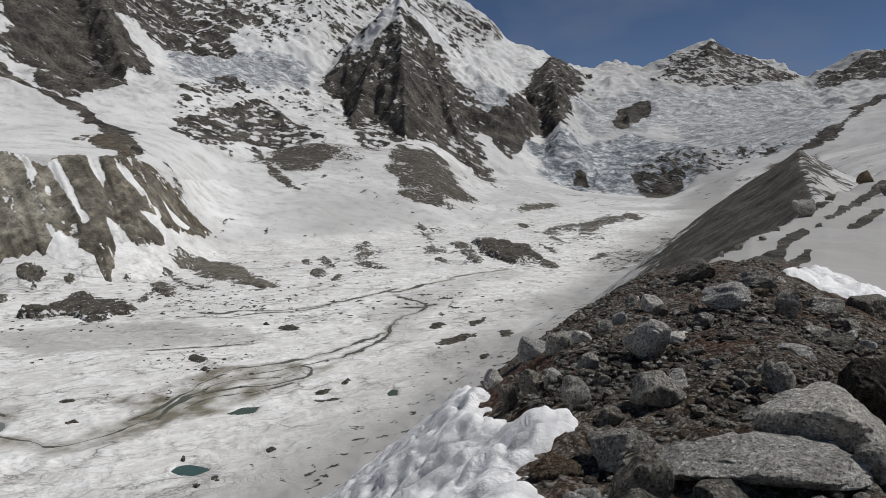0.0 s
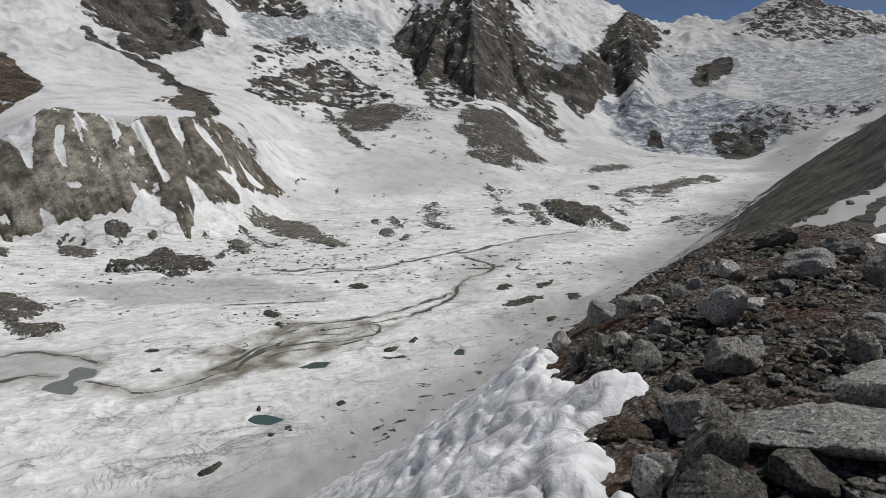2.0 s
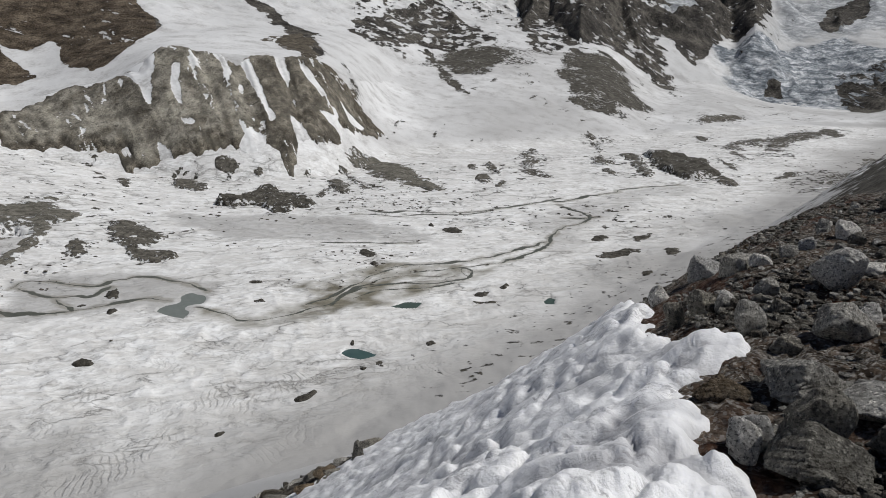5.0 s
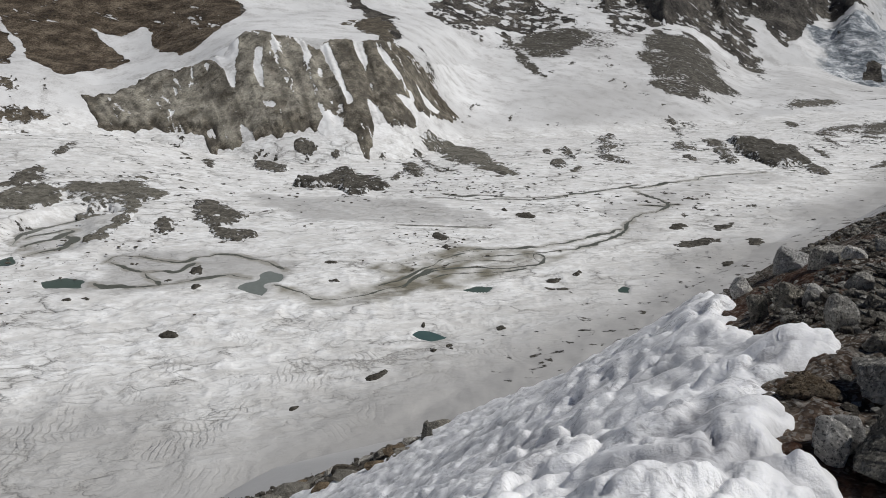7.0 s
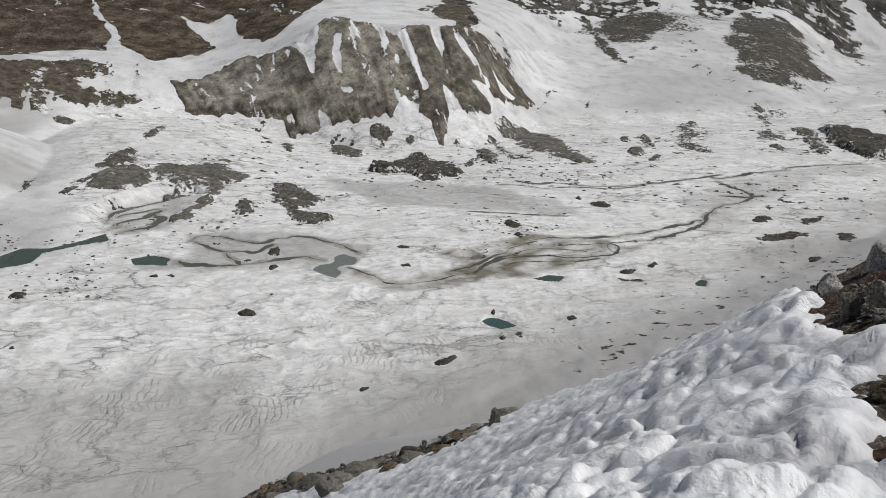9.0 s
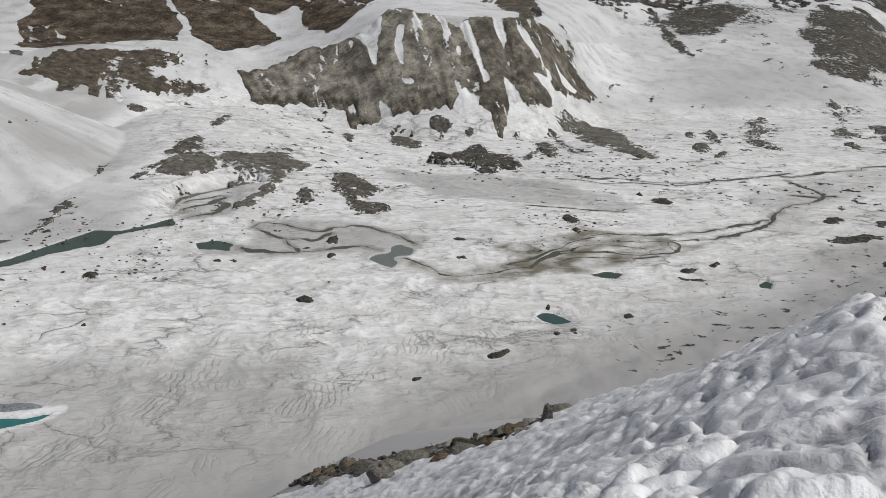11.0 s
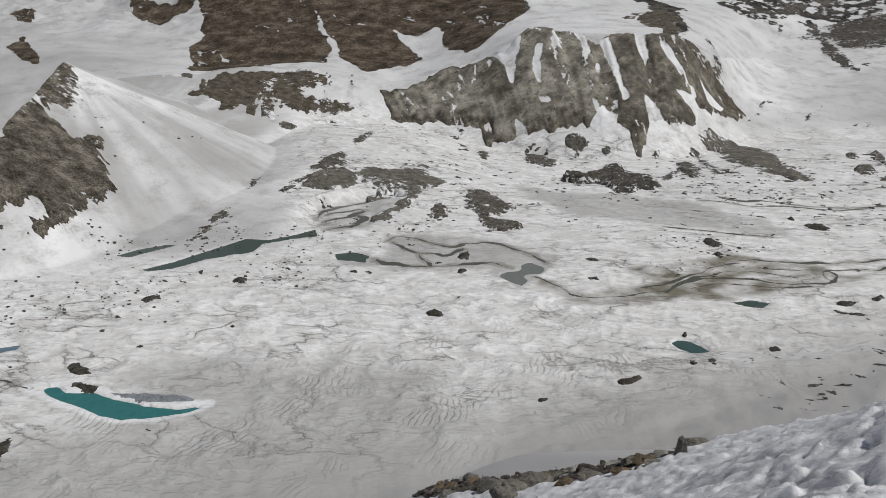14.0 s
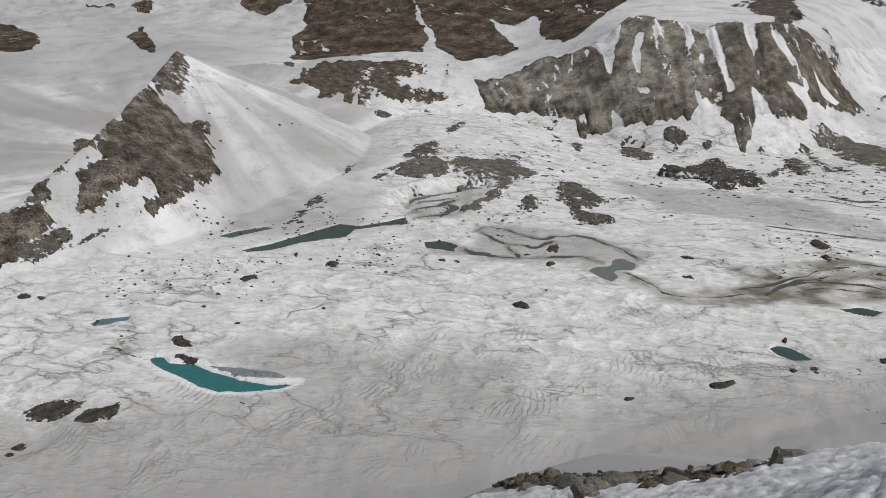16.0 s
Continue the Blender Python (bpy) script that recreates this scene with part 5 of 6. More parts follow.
def outcrop(kind, rise, outline):
    name, label, category, mat = KINDS[kind]
    if kind in ("slab", "floe", "debris"):
        outline = rounded(outline, 1 if kind == "debris" else 2)
    size = extent(outline)
    cx, cy = sum(p[0] for p in outline) / len(outline), sum(p[1] for p in outline) / len(outline)
    far = math.hypot(cx, cy)
    x, y = cell(outline, 0.12 * size + 1, max(0.25, min(0.0016 * far, size / 22)))
    _, _, z, info = land_at(x, y)
    grain = max(0.08 * size, 1.5)
    seed = 61 + int(abs(cx)) % 37
    az, r = np.degrees(np.arctan2(-x, y)), np.hypot(x, y)
    across = np.radians(az) * far
    d = inside(x, y, outline)
    soft = max(0.03 * size, 1.2) if kind not in ("slab", "floe") else max(0.16 * size, 0.7)
    if kind in ("scarp", "brown", "till"):
        # edges fray along the fall of the slope
        lean = across + {"scarp": -0.25, "brown": -0.45, "till": 0.15}[kind] * (r - far)
        fray = 0.55 if kind == "scarp" else 1.0
        d = d + fray * size * (0.06 * fbm(lean, 0.12 * r, 0.05 * size, 5, seed, 0.65) + 0.03 * fbm(x, y, grain, 4, seed + 1, 0.6))
    else:
        d = d + {"slab": 0.17, "floe": 0.03, "debris": 0.09}.get(kind, 0.06) * size * fbm(x, y, 2 * grain, 6, seed, 0.66)
    body = step(-0.2 * soft, soft, d)
    rock = 0.78 + 0.3 * fbm(across, 1.6 * r, 1.2 * grain, 4, seed + 2) - 0.25 * (1 - step(0, 2.5 * soft, d))
    if kind == "scarp":
        lean = across - 0.25 * (r - far)
        pillar = fbm(lean, 0.04 * r, 36, 4, 12, 0.6)
        body = step(-1.5, 3.0, d)
        streaks = np.zeros(x.shape)
        for _, _, tongue in TONGUES:
            m = within(x, y, tongue, 12)
            if m.any():
                e = inside(x[m], y[m], tongue) + 3.4 * fbm(lean[m], 0.3 * r[m], 8, 6, 24, 0.7) + 0.5
                streaks[m] = np.maximum(streaks[m], step(-0.3, 0.5, e))
        height = body * (1.5 + 0.5 * rise * (1 - step(0, 25, -pillar * 60)) * step(0, 14, d)) + (2.2 * pillar + 0.9 * ridged(lean, 0.06 * r, 11, 3, 18) + 1.0 * fbm(x, y, 18, 4, 19)) * step(0, 10, d) - 0.8 * streaks * body
        sprinkle = step(0.30, 0.36, fbm(lean, 0.3 * r, 7, 5, 17, 0.6) + np.interp(z, [20, 60, 90, 106], [-0.1, -0.14, -0.06, 0.06]))
        rock = 1.15 - 1.05 * np.maximum(streaks, 0.9 * sprinkle)
        rim = np.maximum(1 - step(2, 11, d + 9 * fbm(lean, 0.1 * r, 20, 4, 25)), step(0.05, 0.4, fbm(lean, 0.05 * r, 48, 4, 26)) * 0.7)
        rim = np.maximum(rim, 0.8 * (1 - step(27, 30, az + fbm(x, y, 30, 3, 27))))
    elif kind == "brown":
        height = rise * body * (0.6 + 0.6 * fbm(x, y, 14, 5, 13))
        rock = rock + 0.2
    elif kind == "till":
        height = 0.6 * rise * body * (0.6 + 0.9 * fbm(x, y, 1.5 * grain, 5, 15))
        rock = rock + (0.22 if rise > 2.5 else -0.05) + 0.35 * fbm(lean, 0.4 * r, 0.6 * grain, 4, seed + 3)
    elif kind == "slab":
        height = rise * body * (0.6 + 0.5 * fbm(x, y, grain, 4, 15))
        rock = rock + 0.25
    else:
        height = (0.55 if kind != "mouth" else 0.9) * rise * body * (0.6 + 0.9 * fbm(x, y, 1.5 * grain, 5, 15))
    if kind == "floe":
        rock = 1.2 + 0 * z
        z, height = 0.3 + 0 * z, 0.55 * body
    z = z + np.where(d > -soft, height - (3.5 if size > 60 else 1.2) * (1 - step(-0.25 * soft, 0.05 * soft, d)), -3.0 - rise)
    fields = dict(rock=rock, dirt_shade=(0.3 if kind != "scarp" else 0.1) + 0 * z)
    if kind == "scarp":
        fields["rim"] = rim
    if kind in ("scarp", "brown"):
        root = tagged(new(name), label, category)
        snowy = (rock < 0.5) & (d > 0)
        for part_name, keep in (("stony_face", ~snowy), ("snow_gully", snowy)):
            piece = sheet(part_name, x, y, z, mat, fields, keep=keep & (d > -1.2 * soft))
            piece.parent = root
            piece["label"] = "old snow lying in the gullies" if part_name == "snow_gully" else "bare gullied till"
        return root
    return tagged(sheet(name, x, y, z, mat, fields, (cx, cy, float(z.min())), d > -1.2 * soft), label, category)


for kind, rise, outline in OUTCROPS:
    outcrop(kind, rise, outline)


# ---- water ----
def pond(kind, level, outline):
    x, y = cell(outline, 7, max(0.8, extent(outline) / 60))
    ok = inside(x, y, outline) > -5
    z = np.where(ok, level, level - 3.0)
    cx, cy = float(x.mean()), float(y.mean())
    label, mat = {"teal": ("turquoise meltwater pond with white rim in snow", mat_teal), "green": ("grey-green meltwater channel in snow", mat_green),
                  "dull": ("dull grey-teal meltwater pool in dirty snow", mat_dull), "melt": ("shallow grey meltwater pool on slush", mat_melt), "blue": ("shallow blue-grey meltwater pool in snow", mat_blue)}[kind]
    tagged(sheet("pond", x, y, z, mat, origin=(cx, cy, level)), label, "pond", "meltwater ponds")


def stream(width, line, order):
    p = np.array(winding(line, width))
    go = np.gradient(p, axis=0)
    go /= np.linalg.norm(go, axis=1)[:, None] + 1e-9
    run = np.concatenate([[0], np.cumsum(np.linalg.norm(np.diff(p, axis=0), axis=1))])
    half = 0.5 * width * np.maximum(0.06, 0.42 + 1.7 * fbm(run, 0 * run + 9.0 * order, 4.0 * width, 4, 46)) * np.minimum(1, 0.25 + np.minimum(run, run[-1] - run) / (2 * width))
    across = np.stack([-go[:, 1], go[:, 0]], 1)
    x, y = (np.stack([p[:, k] + across[:, k] * half * q for q in (-1.15, -1.0, 0.0, 1.0, 1.15)], 1) for k in (0, 1))
    top = 0.10 + 0.004 * order
    z = np.array([-0.4, top, top, top, -0.4])[None, :] + 0 * x
    tagged(sheet("stream", x, y, z, mat_stream, origin=(float(x.mean()), float(y.mean()), top), smooth=False), "shallow grey meltwater stream winding over snow", "stream", "meltwater streams")


for kind, level, outline in PONDS:
    pond(kind, level, outline)
for order, (kind, width, line) in enumerate(STREAMS):
    stream(width, line, order)


# ---- the near moraine crest ----
def rock_material(name, dark, mid, light, lichen=0.3, bump=1.0):
    m, n, l, b = graph(name)
    vec = place(n, l)
    tone = n.new("ShaderNodeObjectInfo").outputs["Random"]
    col = rock_colour(n, l, vec, 0.35, dark, mid, light)
    grain = tex(n, l, 48, 4, 0.8, vec=vec)
    col = mix(n, l, ramp_of(n, l, grain, [(0.51, 0.0), (0.60, 0.9)]), col, tuple(0.3 * k for k in dark))
    col = mix(n, l, ramp_of(n, l, tex(n, l, 36, 4, 0.8, vec=vec), [(0.54, 0.0), (0.63, 0.8)]), col, tuple(1.6 * k for k in light))
    crust = ramp_of(n, l, tex(n, l, 4.5, 7, 0.7, vec=vec), [(0.52, 0.0), (0.60, lichen)])
    col = mix(n, l, crust, col, (0.035, 0.03, 0.022))
    col = mix(n, l, 1.0, col, mix(n, l, tone, (0.85, 0.85, 0.85), (1.45, 1.41, 1.35)), "MULTIPLY")
    l.new(col, b.inputs["Base Color"])
    b.inputs["Roughness"].default_value = 0.9
    b.inputs["Specular IOR Level"].default_value = 0.2
    h = calc(n, l, "ADD", tex(n, l, 7, 9, 0.72, vec=vec), calc(n, l, "MULTIPLY", grain, 0.12))
    relief(n, l, b, h, bump, 0.11)
    return m


ROCKS = {"pale": rock_material("pale_granite", (0.299, 0.293, 0.276), (0.494, 0.483, 0.460), (0.690, 0.678, 0.655), 0.15),
         "grey": rock_material("grey_gneiss", (0.135, 0.131, 0.119), (0.284, 0.277, 0.257), (0.499, 0.486, 0.452), 0.5),
         "granite": rock_material("speckled_granite", (0.234, 0.230, 0.217), (0.403, 0.397, 0.377), (0.611, 0.598, 0.566), 0.4),
         "dark": rock_material("dark_lichened_rock", (0.084, 0.080, 0.069), (0.182, 0.172, 0.150), (0.364, 0.346, 0.301), 0.6),
         # near-black colour stands for the shadow this boulder lies in
         "black": rock_material("shaded_dark_rock", (0.018, 0.016, 0.014), (0.045, 0.04, 0.034), (0.11, 0.095, 0.08), 0.4),
         "rubble": rock_material("dark_rubble", (0.028, 0.024, 0.020), (0.075, 0.066, 0.054), (0.21, 0.19, 0.16), 0.3),
         "moss": rock_material("mossy_brown_rock", (0.058, 0.043, 0.027), (0.143, 0.107, 0.069), (0.286, 0.227, 0.163), 0.5)}


def soil_material():
    m, n, l, b = graph("gravel_soil")
    vec = place(n, l)
    col = rock_colour(n, l, vec, 0.9, (0.03, 0.021, 0.014), (0.115, 0.08, 0.056), (0.28, 0.225, 0.175))
    chips = n.new("ShaderNodeTexVoronoi")
    chips.inputs["Scale"].default_value = 16
    l.new(vec, chips.inputs["Vector"])
    shade = ramp_of(n, l, chips.outputs["Color"], [(0.2, (0.03, 0.023, 0.016)), (0.55, (0.10, 0.085, 0.068)), (0.9, (0.27, 0.25, 0.22))])
    col = mix(n, l, ramp_of(n, l, tex(n, l, 2.2, 6, 0.65, vec=vec), [(0.42, 0.15), (0.58, 0.8)]), col, shade)
    bits = n.new("ShaderNodeTexVoronoi")
    bits.inputs["Scale"].default_value = 48
    l.new(vec, bits.inputs["Vector"])
    col = mix(n, l, ramp_of(n, l, bits.outputs["Color"], [(0.62, 0.0), (0.72, 0.85)]), col, (0.36, 0.34, 0.31))
    col = mix(n, l, ramp_of(n, l, tex(n, l, 6, 7, 0.7, vec=vec), [(0.40, 0.8), (0.52, 0.0)]), col, (0.012, 0.009, 0.007))
    rust = ramp_of(n, l, tex(n, l, 0.9, 5, 0.6, vec=vec), [(0.50, 0.0), (0.64, 0.65)])
    col = mix(n, l, rust, col, (0.085, 0.030, 0.014))
    l.new(col, b.inputs["Base Color"])
    b.inputs["Roughness"].default_value = 0.95
    b.inputs["Specular IOR Level"].default_value = 0.15
    h = calc(n, l, "SUBTRACT", tex(n, l, 12, 8, 0.7, vec=vec), calc(n, l, "MULTIPLY", chips.outputs["Distance"], 0.8))
    relief(n, l, b, h, 1.0, 0.09)
    return m


def old_snow_material():
    m, n, l, b = graph("suncupped_snow")
    vec = place(n, l)
    dust = calc(n, l, "ADD", calc(n, l, "MULTIPLY", tex(n, l, 0.8, 6, 0.6, vec=vec), 0.6), calc(n, l, "MULTIPLY", tex(n, l, 7, 6, 0.7, vec=vec), 0.45))
    col = ramp_of(n, l, dust, [(0.36, (0.66, 0.66, 0.66)), (0.47, (0.88, 0.88, 0.88)), (0.56, (0.95, 0.95, 0.95))])
    col = mix(n, l, attr(n, "dirt_shade"), col, (0.33, 0.33, 0.345))
    grit = ramp_of(n, l, tex(n, l, 15, 6, 0.75, vec=along(n, l, (0.6, 2.0, 1.0), (0, 0, 0.9)), distort=0.5), [(0.50, 0.0), (0.62, 0.75)])
    grit = calc(n, l, "MULTIPLY", grit, ramp_of(n, l, tex(n, l, 1.3, 4, 0.6, vec=vec), [(0.44, 0.05), (0.60, 1.0)]))
    col = mix(n, l, grit, col, (0.30, 0.29, 0.30))
    l.new(col, b.inputs["Base Color"])
    b.inputs["Roughness"].default_value = 0.6
    b.inputs["Specular IOR Level"].default_value = 0.3
    b.inputs["Subsurface Weight"].default_value = 0.15
    b.inputs["Subsurface Radius"].default_value, b.inputs["Subsurface Scale"].default_value = (1.0, 1.0, 1.1), 0.05
    relief(n, l, b, calc(n, l, "ADD", calc(n, l, "MULTIPLY", tex(n, l, 4.5, 6, 0.62, vec=vec), 1.3), calc(n, l, "MULTIPLY", tex(n, l, 34, 4, 0.7, vec=vec), 0.15)), 0.6, 0.06)
    return m


mat_soil, mat_snow = soil_material(), old_snow_material()

# edge of the near snow against the stones, then round behind the camera and down the slope
SNOW_EDGE = [(0.62, 14), (0.7, 8.4), (0.56, 7.2), (0.67, 6.75), (0.8, 5.8), (1, 5.4), (1.27, 5.15), (1.06, 4.7), (0.75, 4.3), (0.66, 4.15), (0.79, 4.15), (0.81, 3.8), (0.73, 3.35),
             (0.91, 3.25), (0.63, 2.5), (0.48, 1.2), (0.6, -2), (-4, -12), (-34, -10), (-34, 12), (-17.5, 17.5), (-14, 17), (-11, 16.3), (-8.9, 16), (-7.4, 16.2), (-6.5, 17.5),
             (-6.5, 22), (-4, 26), (-1, 27)]
STRIP = [(-20, 20.5), (-14.5, 17.8), (-11.0, 17.0), (-8.6, 16.8), (-7.0, 17.6)]


def near_height(x, y):
    z, s, d = near_moraine(x, y)
    return z


def crest_ground():
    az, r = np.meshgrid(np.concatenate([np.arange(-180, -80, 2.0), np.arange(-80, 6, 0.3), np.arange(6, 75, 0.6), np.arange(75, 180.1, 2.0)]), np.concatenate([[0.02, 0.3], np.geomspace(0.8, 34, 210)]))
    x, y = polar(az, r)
    z = near_height(x, y) + 0.12 * fbm(x, y, 1.6, 5, 101) + 0.07 * ridged(x, y, 0.3, 4, 102)
    bare = np.maximum(1 - step(0.6, 1.6, beside(x, y, STRIP)), (1 - step(2, 5, az)) * step(-130, -110, az))
    bare = np.maximum(bare, 1 - step(2, 3, r))
    z = z - 0.8 * step(26, 34, r) - 0.7 * (1 - bare)
    return tagged(sheet("moraine_crest", x, y, z, mat_soil, origin=(2, 5, 97)), "dark stony soil of the moraine crest", "ground", kind="structure")


def snow_patch(name, label, outline, az0, az1, r0, r1, fine=0.2, rows=320):
    az, r = np.meshgrid(np.concatenate([np.arange(az0, min(az1, 84), fine), np.arange(84, az1, 1.5)]), np.geomspace(r0, r1, rows))
    x, y = polar(az, r)
    wx, wy = x + 0.2 * fbm(x, y, 0.6, 3, 111), y + 0.2 * fbm(x, y, 0.6, 3, 112)
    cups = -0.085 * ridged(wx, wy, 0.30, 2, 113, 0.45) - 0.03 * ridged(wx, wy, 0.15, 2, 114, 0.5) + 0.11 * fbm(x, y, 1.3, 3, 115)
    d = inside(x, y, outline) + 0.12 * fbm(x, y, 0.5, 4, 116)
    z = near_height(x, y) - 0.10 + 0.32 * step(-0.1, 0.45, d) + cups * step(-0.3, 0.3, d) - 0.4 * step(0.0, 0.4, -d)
    # cup hollows greyed: dirt, with the hollows' shade put into the colour
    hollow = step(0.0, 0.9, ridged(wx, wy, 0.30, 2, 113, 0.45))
    dirt_shade = np.clip(0.6 * hollow + 1.0 * fbm(x, y, 0.8, 5, 117, 0.65) - 0.22 + 0.14 * step(4, 12, r), 0, 0.8)
    root = tagged(new(name), label, "snow")
    root.location = (float(x.mean()), float(y.mean()), 97)
    cut = int(0.62 * rows)
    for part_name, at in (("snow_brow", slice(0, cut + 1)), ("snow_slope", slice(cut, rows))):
        piece = sheet(part_name, x[at] - root.location.x, y[at] - root.location.y, z[at] - 97, mat_snow, dict(dirt_shade=dirt_shade[at]))
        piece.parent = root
    return root


def shell(level):
    bm = bmesh.new()
    bmesh.ops.create_icosphere(bm, subdivisions=level, radius=1.0)
    co = np.array([v.co[:] for v in bm.verts])
    faces = [tuple(v.index for v in f.verts) for f in bm.faces]
    bm.free()
    return co, faces


SHELLS = {k: shell(k) for k in (1, 3, 4, 5)}


def stone_points(rng, level, w, d, h, blunt=60.0, cuts=16):
    """An angular block: a ball cut by random planes, edges worn, faces pitted."""
    co, faces = SHELLS[level]
    n = rng.normal(size=(cuts, 3))
    n /= np.linalg.norm(n, axis=1)[:, None]
    far = rng.uniform(0.45, 0.85, cuts)
    reach = np.maximum(co @ n.T, 1e-3) / far
    rad = 1.0 / (np.sum(reach ** blunt, axis=1) + 1.0) ** (1.0 / blunt)
    p = co * rad[:, None]
    o = rng.uniform(0, 50)
    if level > 2:
        rad2 = 1 + 0.14 * fbm(p[:, 0] + p[:, 2] * 0.6 + o, p[:, 1] - p[:, 2] * 0.7 + o, 0.9, 5, 3) + 0.11 * ridged(p[:, 0] - p[:, 2] + o, p[:, 1] + p[:, 2], 0.42, 5, 5, 0.6)
        p = p * rad2[:, None]
    p = p / (np.abs(p).max(0) + 1e-6)
    return p * np.array([w / 2, d / 2, h / 2]), faces


def stone(name, label, kind, rng, x, y, w, h, level=4, sink=0.3, group="", lift=0.0):
    depth = w * rng.uniform(0.6, 0.9)
    fall = math.atan2(1.8, math.hypot(x, y))
    h = max(0.35 * h, (h - 0.55 * depth * math.sin(fall)) / math.cos(fall))
    p, faces = stone_points(rng, level, w, depth, h * (1 + sink), 14.0 if kind in ("pale", "granite") else 22.0 if kind == "grey" else 30.0)
    me = bpy.data.meshes.new(name)
    me.from_pydata(p.tolist(), [], faces)
    me.polygons.foreach_set("use_smooth", [True] * len(faces))
    me.set_sharp_from_angle(angle=radians(24))
    me.materials.append(ROCKS[kind])
    ob = new(name, me)
    ground = float((near_height if math.hypot(x, y) < 17 else lambda u, v: land_at(u, v)[2])(np.array([x]), np.array([y]))[0])
    ob.location = (x, y, ground + lift + h * (1 + sink) / 2 - h * sink)
    ob.rotation_euler = (rng.uniform(-0.12, 0.12), rng.uniform(-0.12, 0.12), math.atan2(-x, y) + rng.uniform(-0.3, 0.3))
    return tagged(ob, label, "rock", group)


LOOKS = {"pale": "pale granite boulder on the stony moraine crest", "grey": "grey angular boulder on the stony moraine crest",
         "granite": "large speckled granite boulder on the moraine crest", "dark": "dark lichen-covered boulder on the moraine crest",
         "black": "boulder in the stones of the crest, painted almost black for shade",
         "moss": "brown mossy boulder at the edge of snow"}
crest_ground()
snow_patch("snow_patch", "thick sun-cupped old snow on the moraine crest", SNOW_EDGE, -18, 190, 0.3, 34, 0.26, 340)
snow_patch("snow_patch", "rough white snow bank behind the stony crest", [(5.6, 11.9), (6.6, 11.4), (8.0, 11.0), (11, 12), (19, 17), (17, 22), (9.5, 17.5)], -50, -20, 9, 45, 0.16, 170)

rng = np.random.default_rng(7)
taken = []
for kind, x, y, w, h in BOULDERS_A + BOULDERS_B + BOULDERS_C:
    taken.append((x, y, w))
    if y > 14 and kind in ("grey", "pale"):
        kind, h = "dark", 0.75 * h
    if y < 4.3 and kind == "dark":
        kind, h = ("moss", 0.6 * h) if y > 3.6 else ("dark", 0.85 * h)
    if y > 6.4 and x < 1.5:
        w, h = 1.3 * w, 1.3 * h
    back = 0.35 * w / math.hypot(x, y)
    stone("boulder", LOOKS[kind], kind, rng, x * (1 + back), y * (1 + back), 1.0 * w, 1.0 * h, 5 if w > 0.4 else 4)


def on_crest(x, y):
    """True on the stones, away from the snow."""
    return inside(np.array([x]), np.array([y]), SNOW_EDGE)[0] < -0.05


made = 0
while made < 175:
    a, r = math.radians(rng.uniform(-40, -3)), rng.uniform(2.2, 13) ** 1.0
    x, y = -r * math.sin(a), r * math.cos(a)
    w = 0.06 + 0.16 * rng.random() ** 2.2
    if not on_crest(x, y) or any(math.hypot(x - tx, y - ty) < 0.5 * (w + tw) for tx, ty, tw in taken):
        continue
    taken.append((x, y, w))
    kind = ("grey", "dark", "pale", "moss", "dark", "grey")[int(rng.integers(6))]
    stone("stone", "small angular stone among gravel on the moraine crest", kind, rng, x, y, w, w * rng.uniform(0.6, 1.0), 3, 0.3, "stones of the moraine crest")
    made += 1


made = 0
while made < 125:
    k = rng.random() * (len(STRIP) - 1)
    (ax, ay), (bx, by) = STRIP[int(k)], STRIP[int(k) + 1]
    x, y = ax + (bx - ax) * (k % 1) + rng.uniform(-0.7, 0.7), ay + (by - ay) * (k % 1) + rng.uniform(-0.7, 0.7)
    w = 0.2 + 0.8 * rng.random() ** 2.2
    stone("stone", "broken rock in the stony strip below the snow", ("dark", "dark", "moss", "rubble", "grey")[int(rng.integers(5))], rng, x, y, w, w * rng.uniform(0.22, 0.5), 3, 0.7, "rocks of the stony strip")
    made += 1


for kind, az, r, w, h in (("grey", -27.4, 67, 1.9, 1.7), ("moss", -31.1, 103, 2.0, 1.7), ("dark", -32.4, 88, 1.6, 1.6), ("dark", -29.1, 84, 1.2, 0.9), ("grey", -25.6, 56, 0.7, 0.5), ("dark", -23.2, 40, 0.5, 0.4),
                          ("grey", -22.0, 36, 0.4, 0.3), ("dark", -24.8, 46, 0.5, 0.3), ("grey", -28.4, 60, 0.6, 0.4)):
    x, y = polar(az, r)
    stone("boulder", "lone weathered boulder on the grey snow bank", kind, rng, float(x), float(y), w, h, 4)


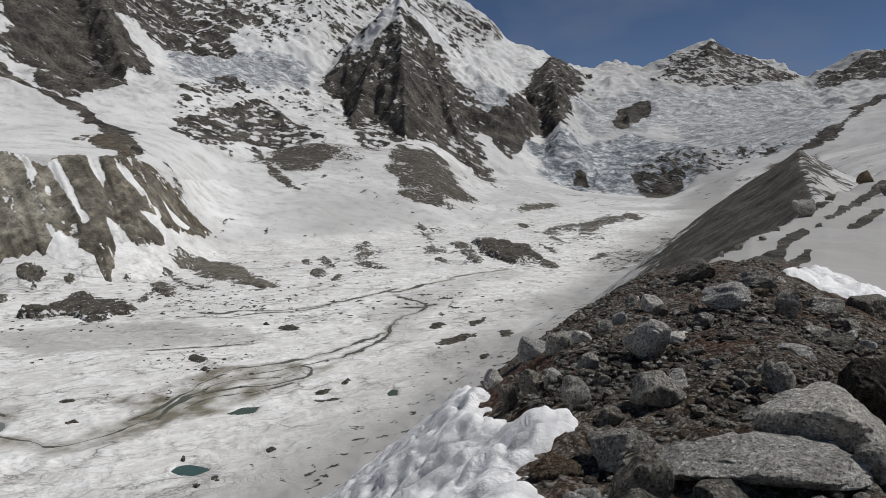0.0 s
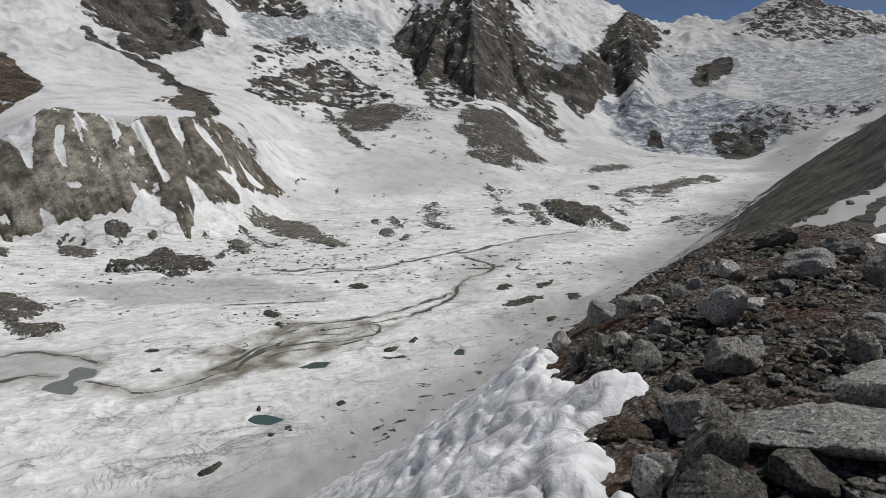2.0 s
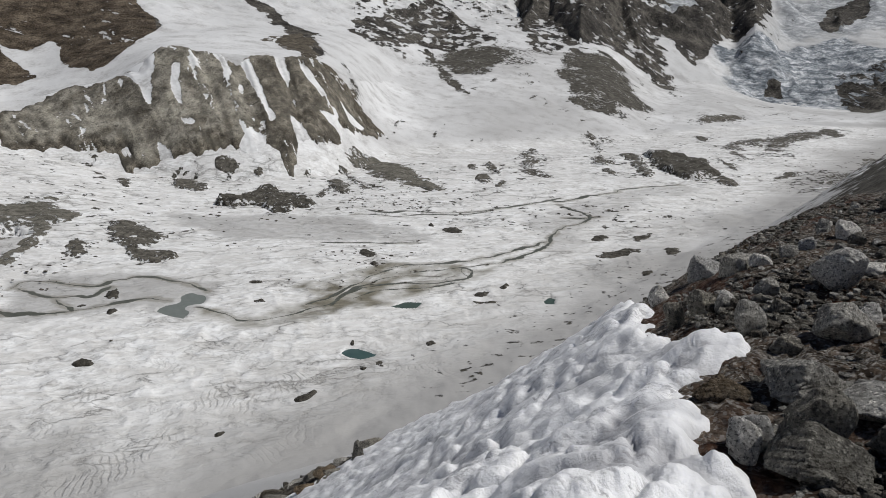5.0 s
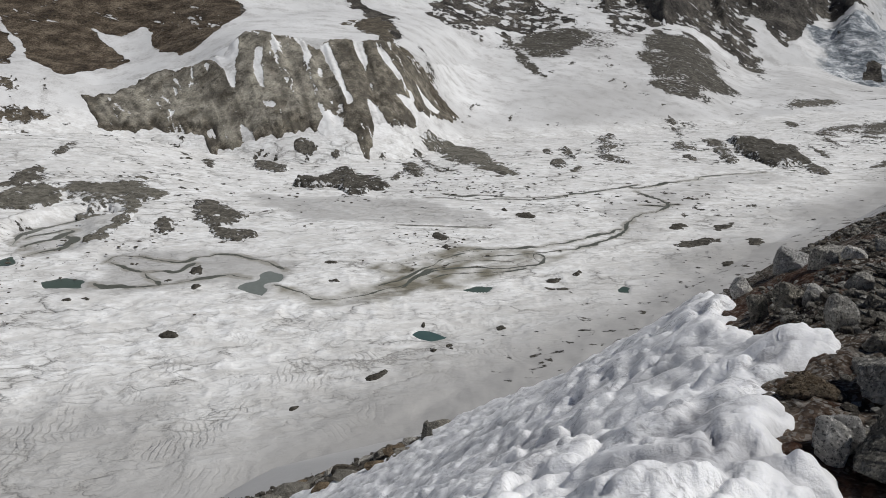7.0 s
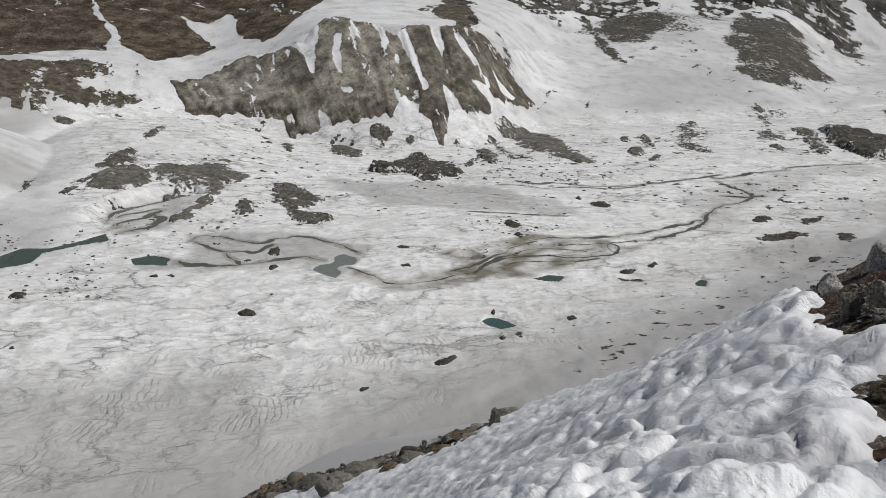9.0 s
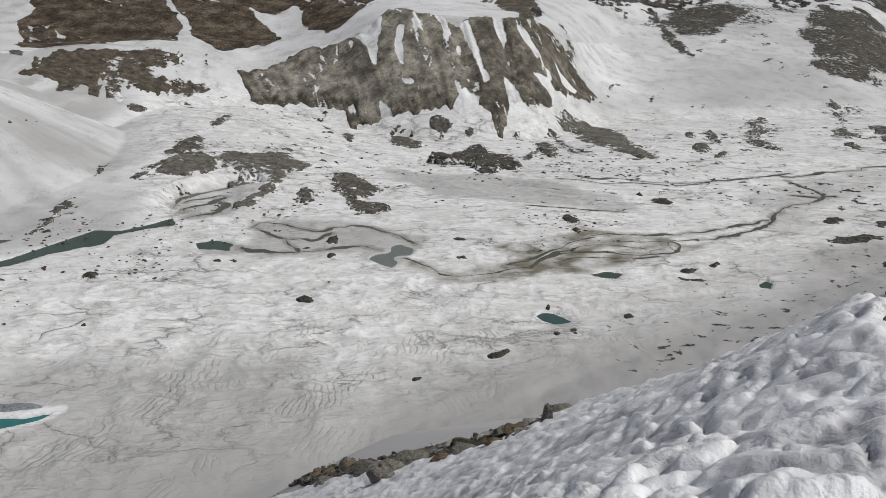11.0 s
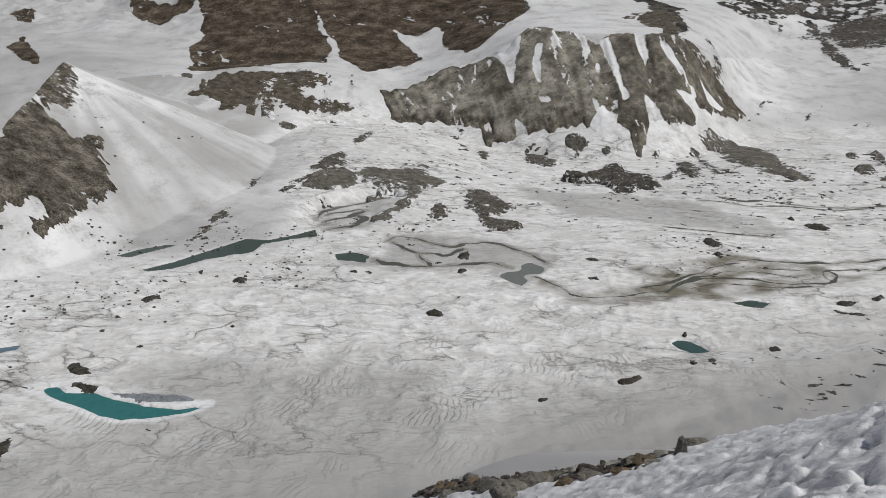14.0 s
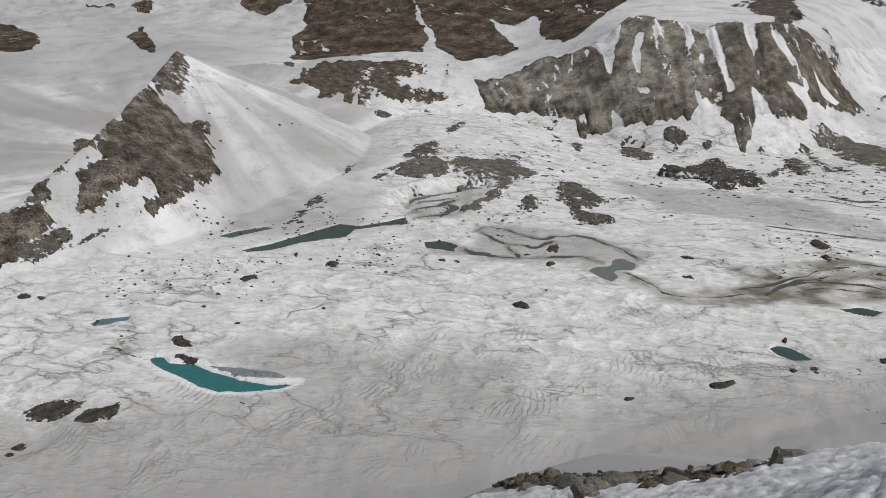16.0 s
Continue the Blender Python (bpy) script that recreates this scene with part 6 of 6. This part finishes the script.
def gravel(name, label, mat, count, biggest, smallest, seed, strip=False):
    g = np.random.default_rng(seed)
    pts, faces = [], []
    n = 0
    while n < count:
        a, r = math.radians(g.uniform(-42, 2)), 1.8 + 13 * g.random() ** 1.4
        x, y = -r * math.sin(a), r * math.cos(a)
        if strip:
            k = g.random() * (len(STRIP) - 1)
            (ax, ay), (bx, by) = STRIP[int(k)], STRIP[int(k) + 1]
            x, y = ax + (bx - ax) * (k % 1) + g.normal() * 0.4, ay + (by - ay) * (k % 1) + g.normal() * 0.5
        elif not on_crest(x, y):
            continue
        w = smallest + (biggest - smallest) * g.random() ** 3.2
        p, f = stone_points(g, 1, w, w * g.uniform(0.6, 1.0), w * g.uniform(0.4, 0.8), 30.0, 7)
        t = g.uniform(0, 6.28)
        q = np.stack([p[:, 0] * math.cos(t) - p[:, 1] * math.sin(t) + x, p[:, 0] * math.sin(t) + p[:, 1] * math.cos(t) + y, p[:, 2]], 1)
        q[:, 2] += float(near_height(np.array([x]), np.array([y]))[0]) + 0.02 + 0.1 * w
        faces.extend(tuple(i + 12 * n for i in k) for k in f)
        pts.append(q)
        n += 1
    me = bpy.data.meshes.new(name)
    me.from_pydata(np.concatenate(pts).tolist(), [], faces)
    me.materials.append(mat)
    tagged(new(name, me), label, "gravel", kind="stuff")


gravel("gravel", "loose grey gravel and rock chips on the moraine crest", ROCKS["rubble"], 4500, 0.16, 0.02, 3)
gravel("gravel", "loose dark gravel and rock chips on the moraine crest", ROCKS["dark"], 5500, 0.15, 0.02, 4)
gravel("gravel", "loose pale gravel and rock chips on the moraine crest", ROCKS["grey"], 4500, 0.11, 0.016, 5)
gravel("gravel", "brown gravel and broken rock in the stony strip", ROCKS["rubble"], 2600, 0.3, 0.05, 6, True)


def scatter(name, label, mat, count, seed):
    """Small stones strewn in loose trains over the glacier floor."""
    g = np.random.default_rng(seed)
    az, r = g.uniform(-9, 78, 60 * count), 175 + 370 * g.random(60 * count) ** 0.8
    x, y, z, info = land(az, r)
    train = fbm(x * 0.8 + 0.4 * y, y - 0.3 * x, 60, 5, 131, 0.7) + 0.25 * g.random(x.shape)
    good = np.flatnonzero((train > 0.42 + 0.25 * (1 - step(230, 330, r))) & (info["wall"] < 0.2) & (info["near"] < 0.1))[:count]
    pts, faces = [], []
    for n, k in enumerate(good):
        w = (0.4 + 1.5 * g.random() ** 3) * (0.5 + r[k] / 700)
        p, f = stone_points(g, 1, w * g.uniform(1.0, 1.8), w, 0.5 * w, 30.0, 7)
        pts.append(p + np.array([x[k], y[k], z[k] + 0.1 * w]))
        faces.extend(tuple(i + 12 * n for i in q) for q in f)
    me = bpy.data.meshes.new(name)
    me.from_pydata(np.concatenate(pts).tolist(), [], faces)
    me.materials.append(mat)
    tagged(new(name, me), label, "stones", kind="stuff")


scatter("scattered_stones", "dark stones strewn over the dirty glacier snow", ROCKS["rubble"], 1100, 12)
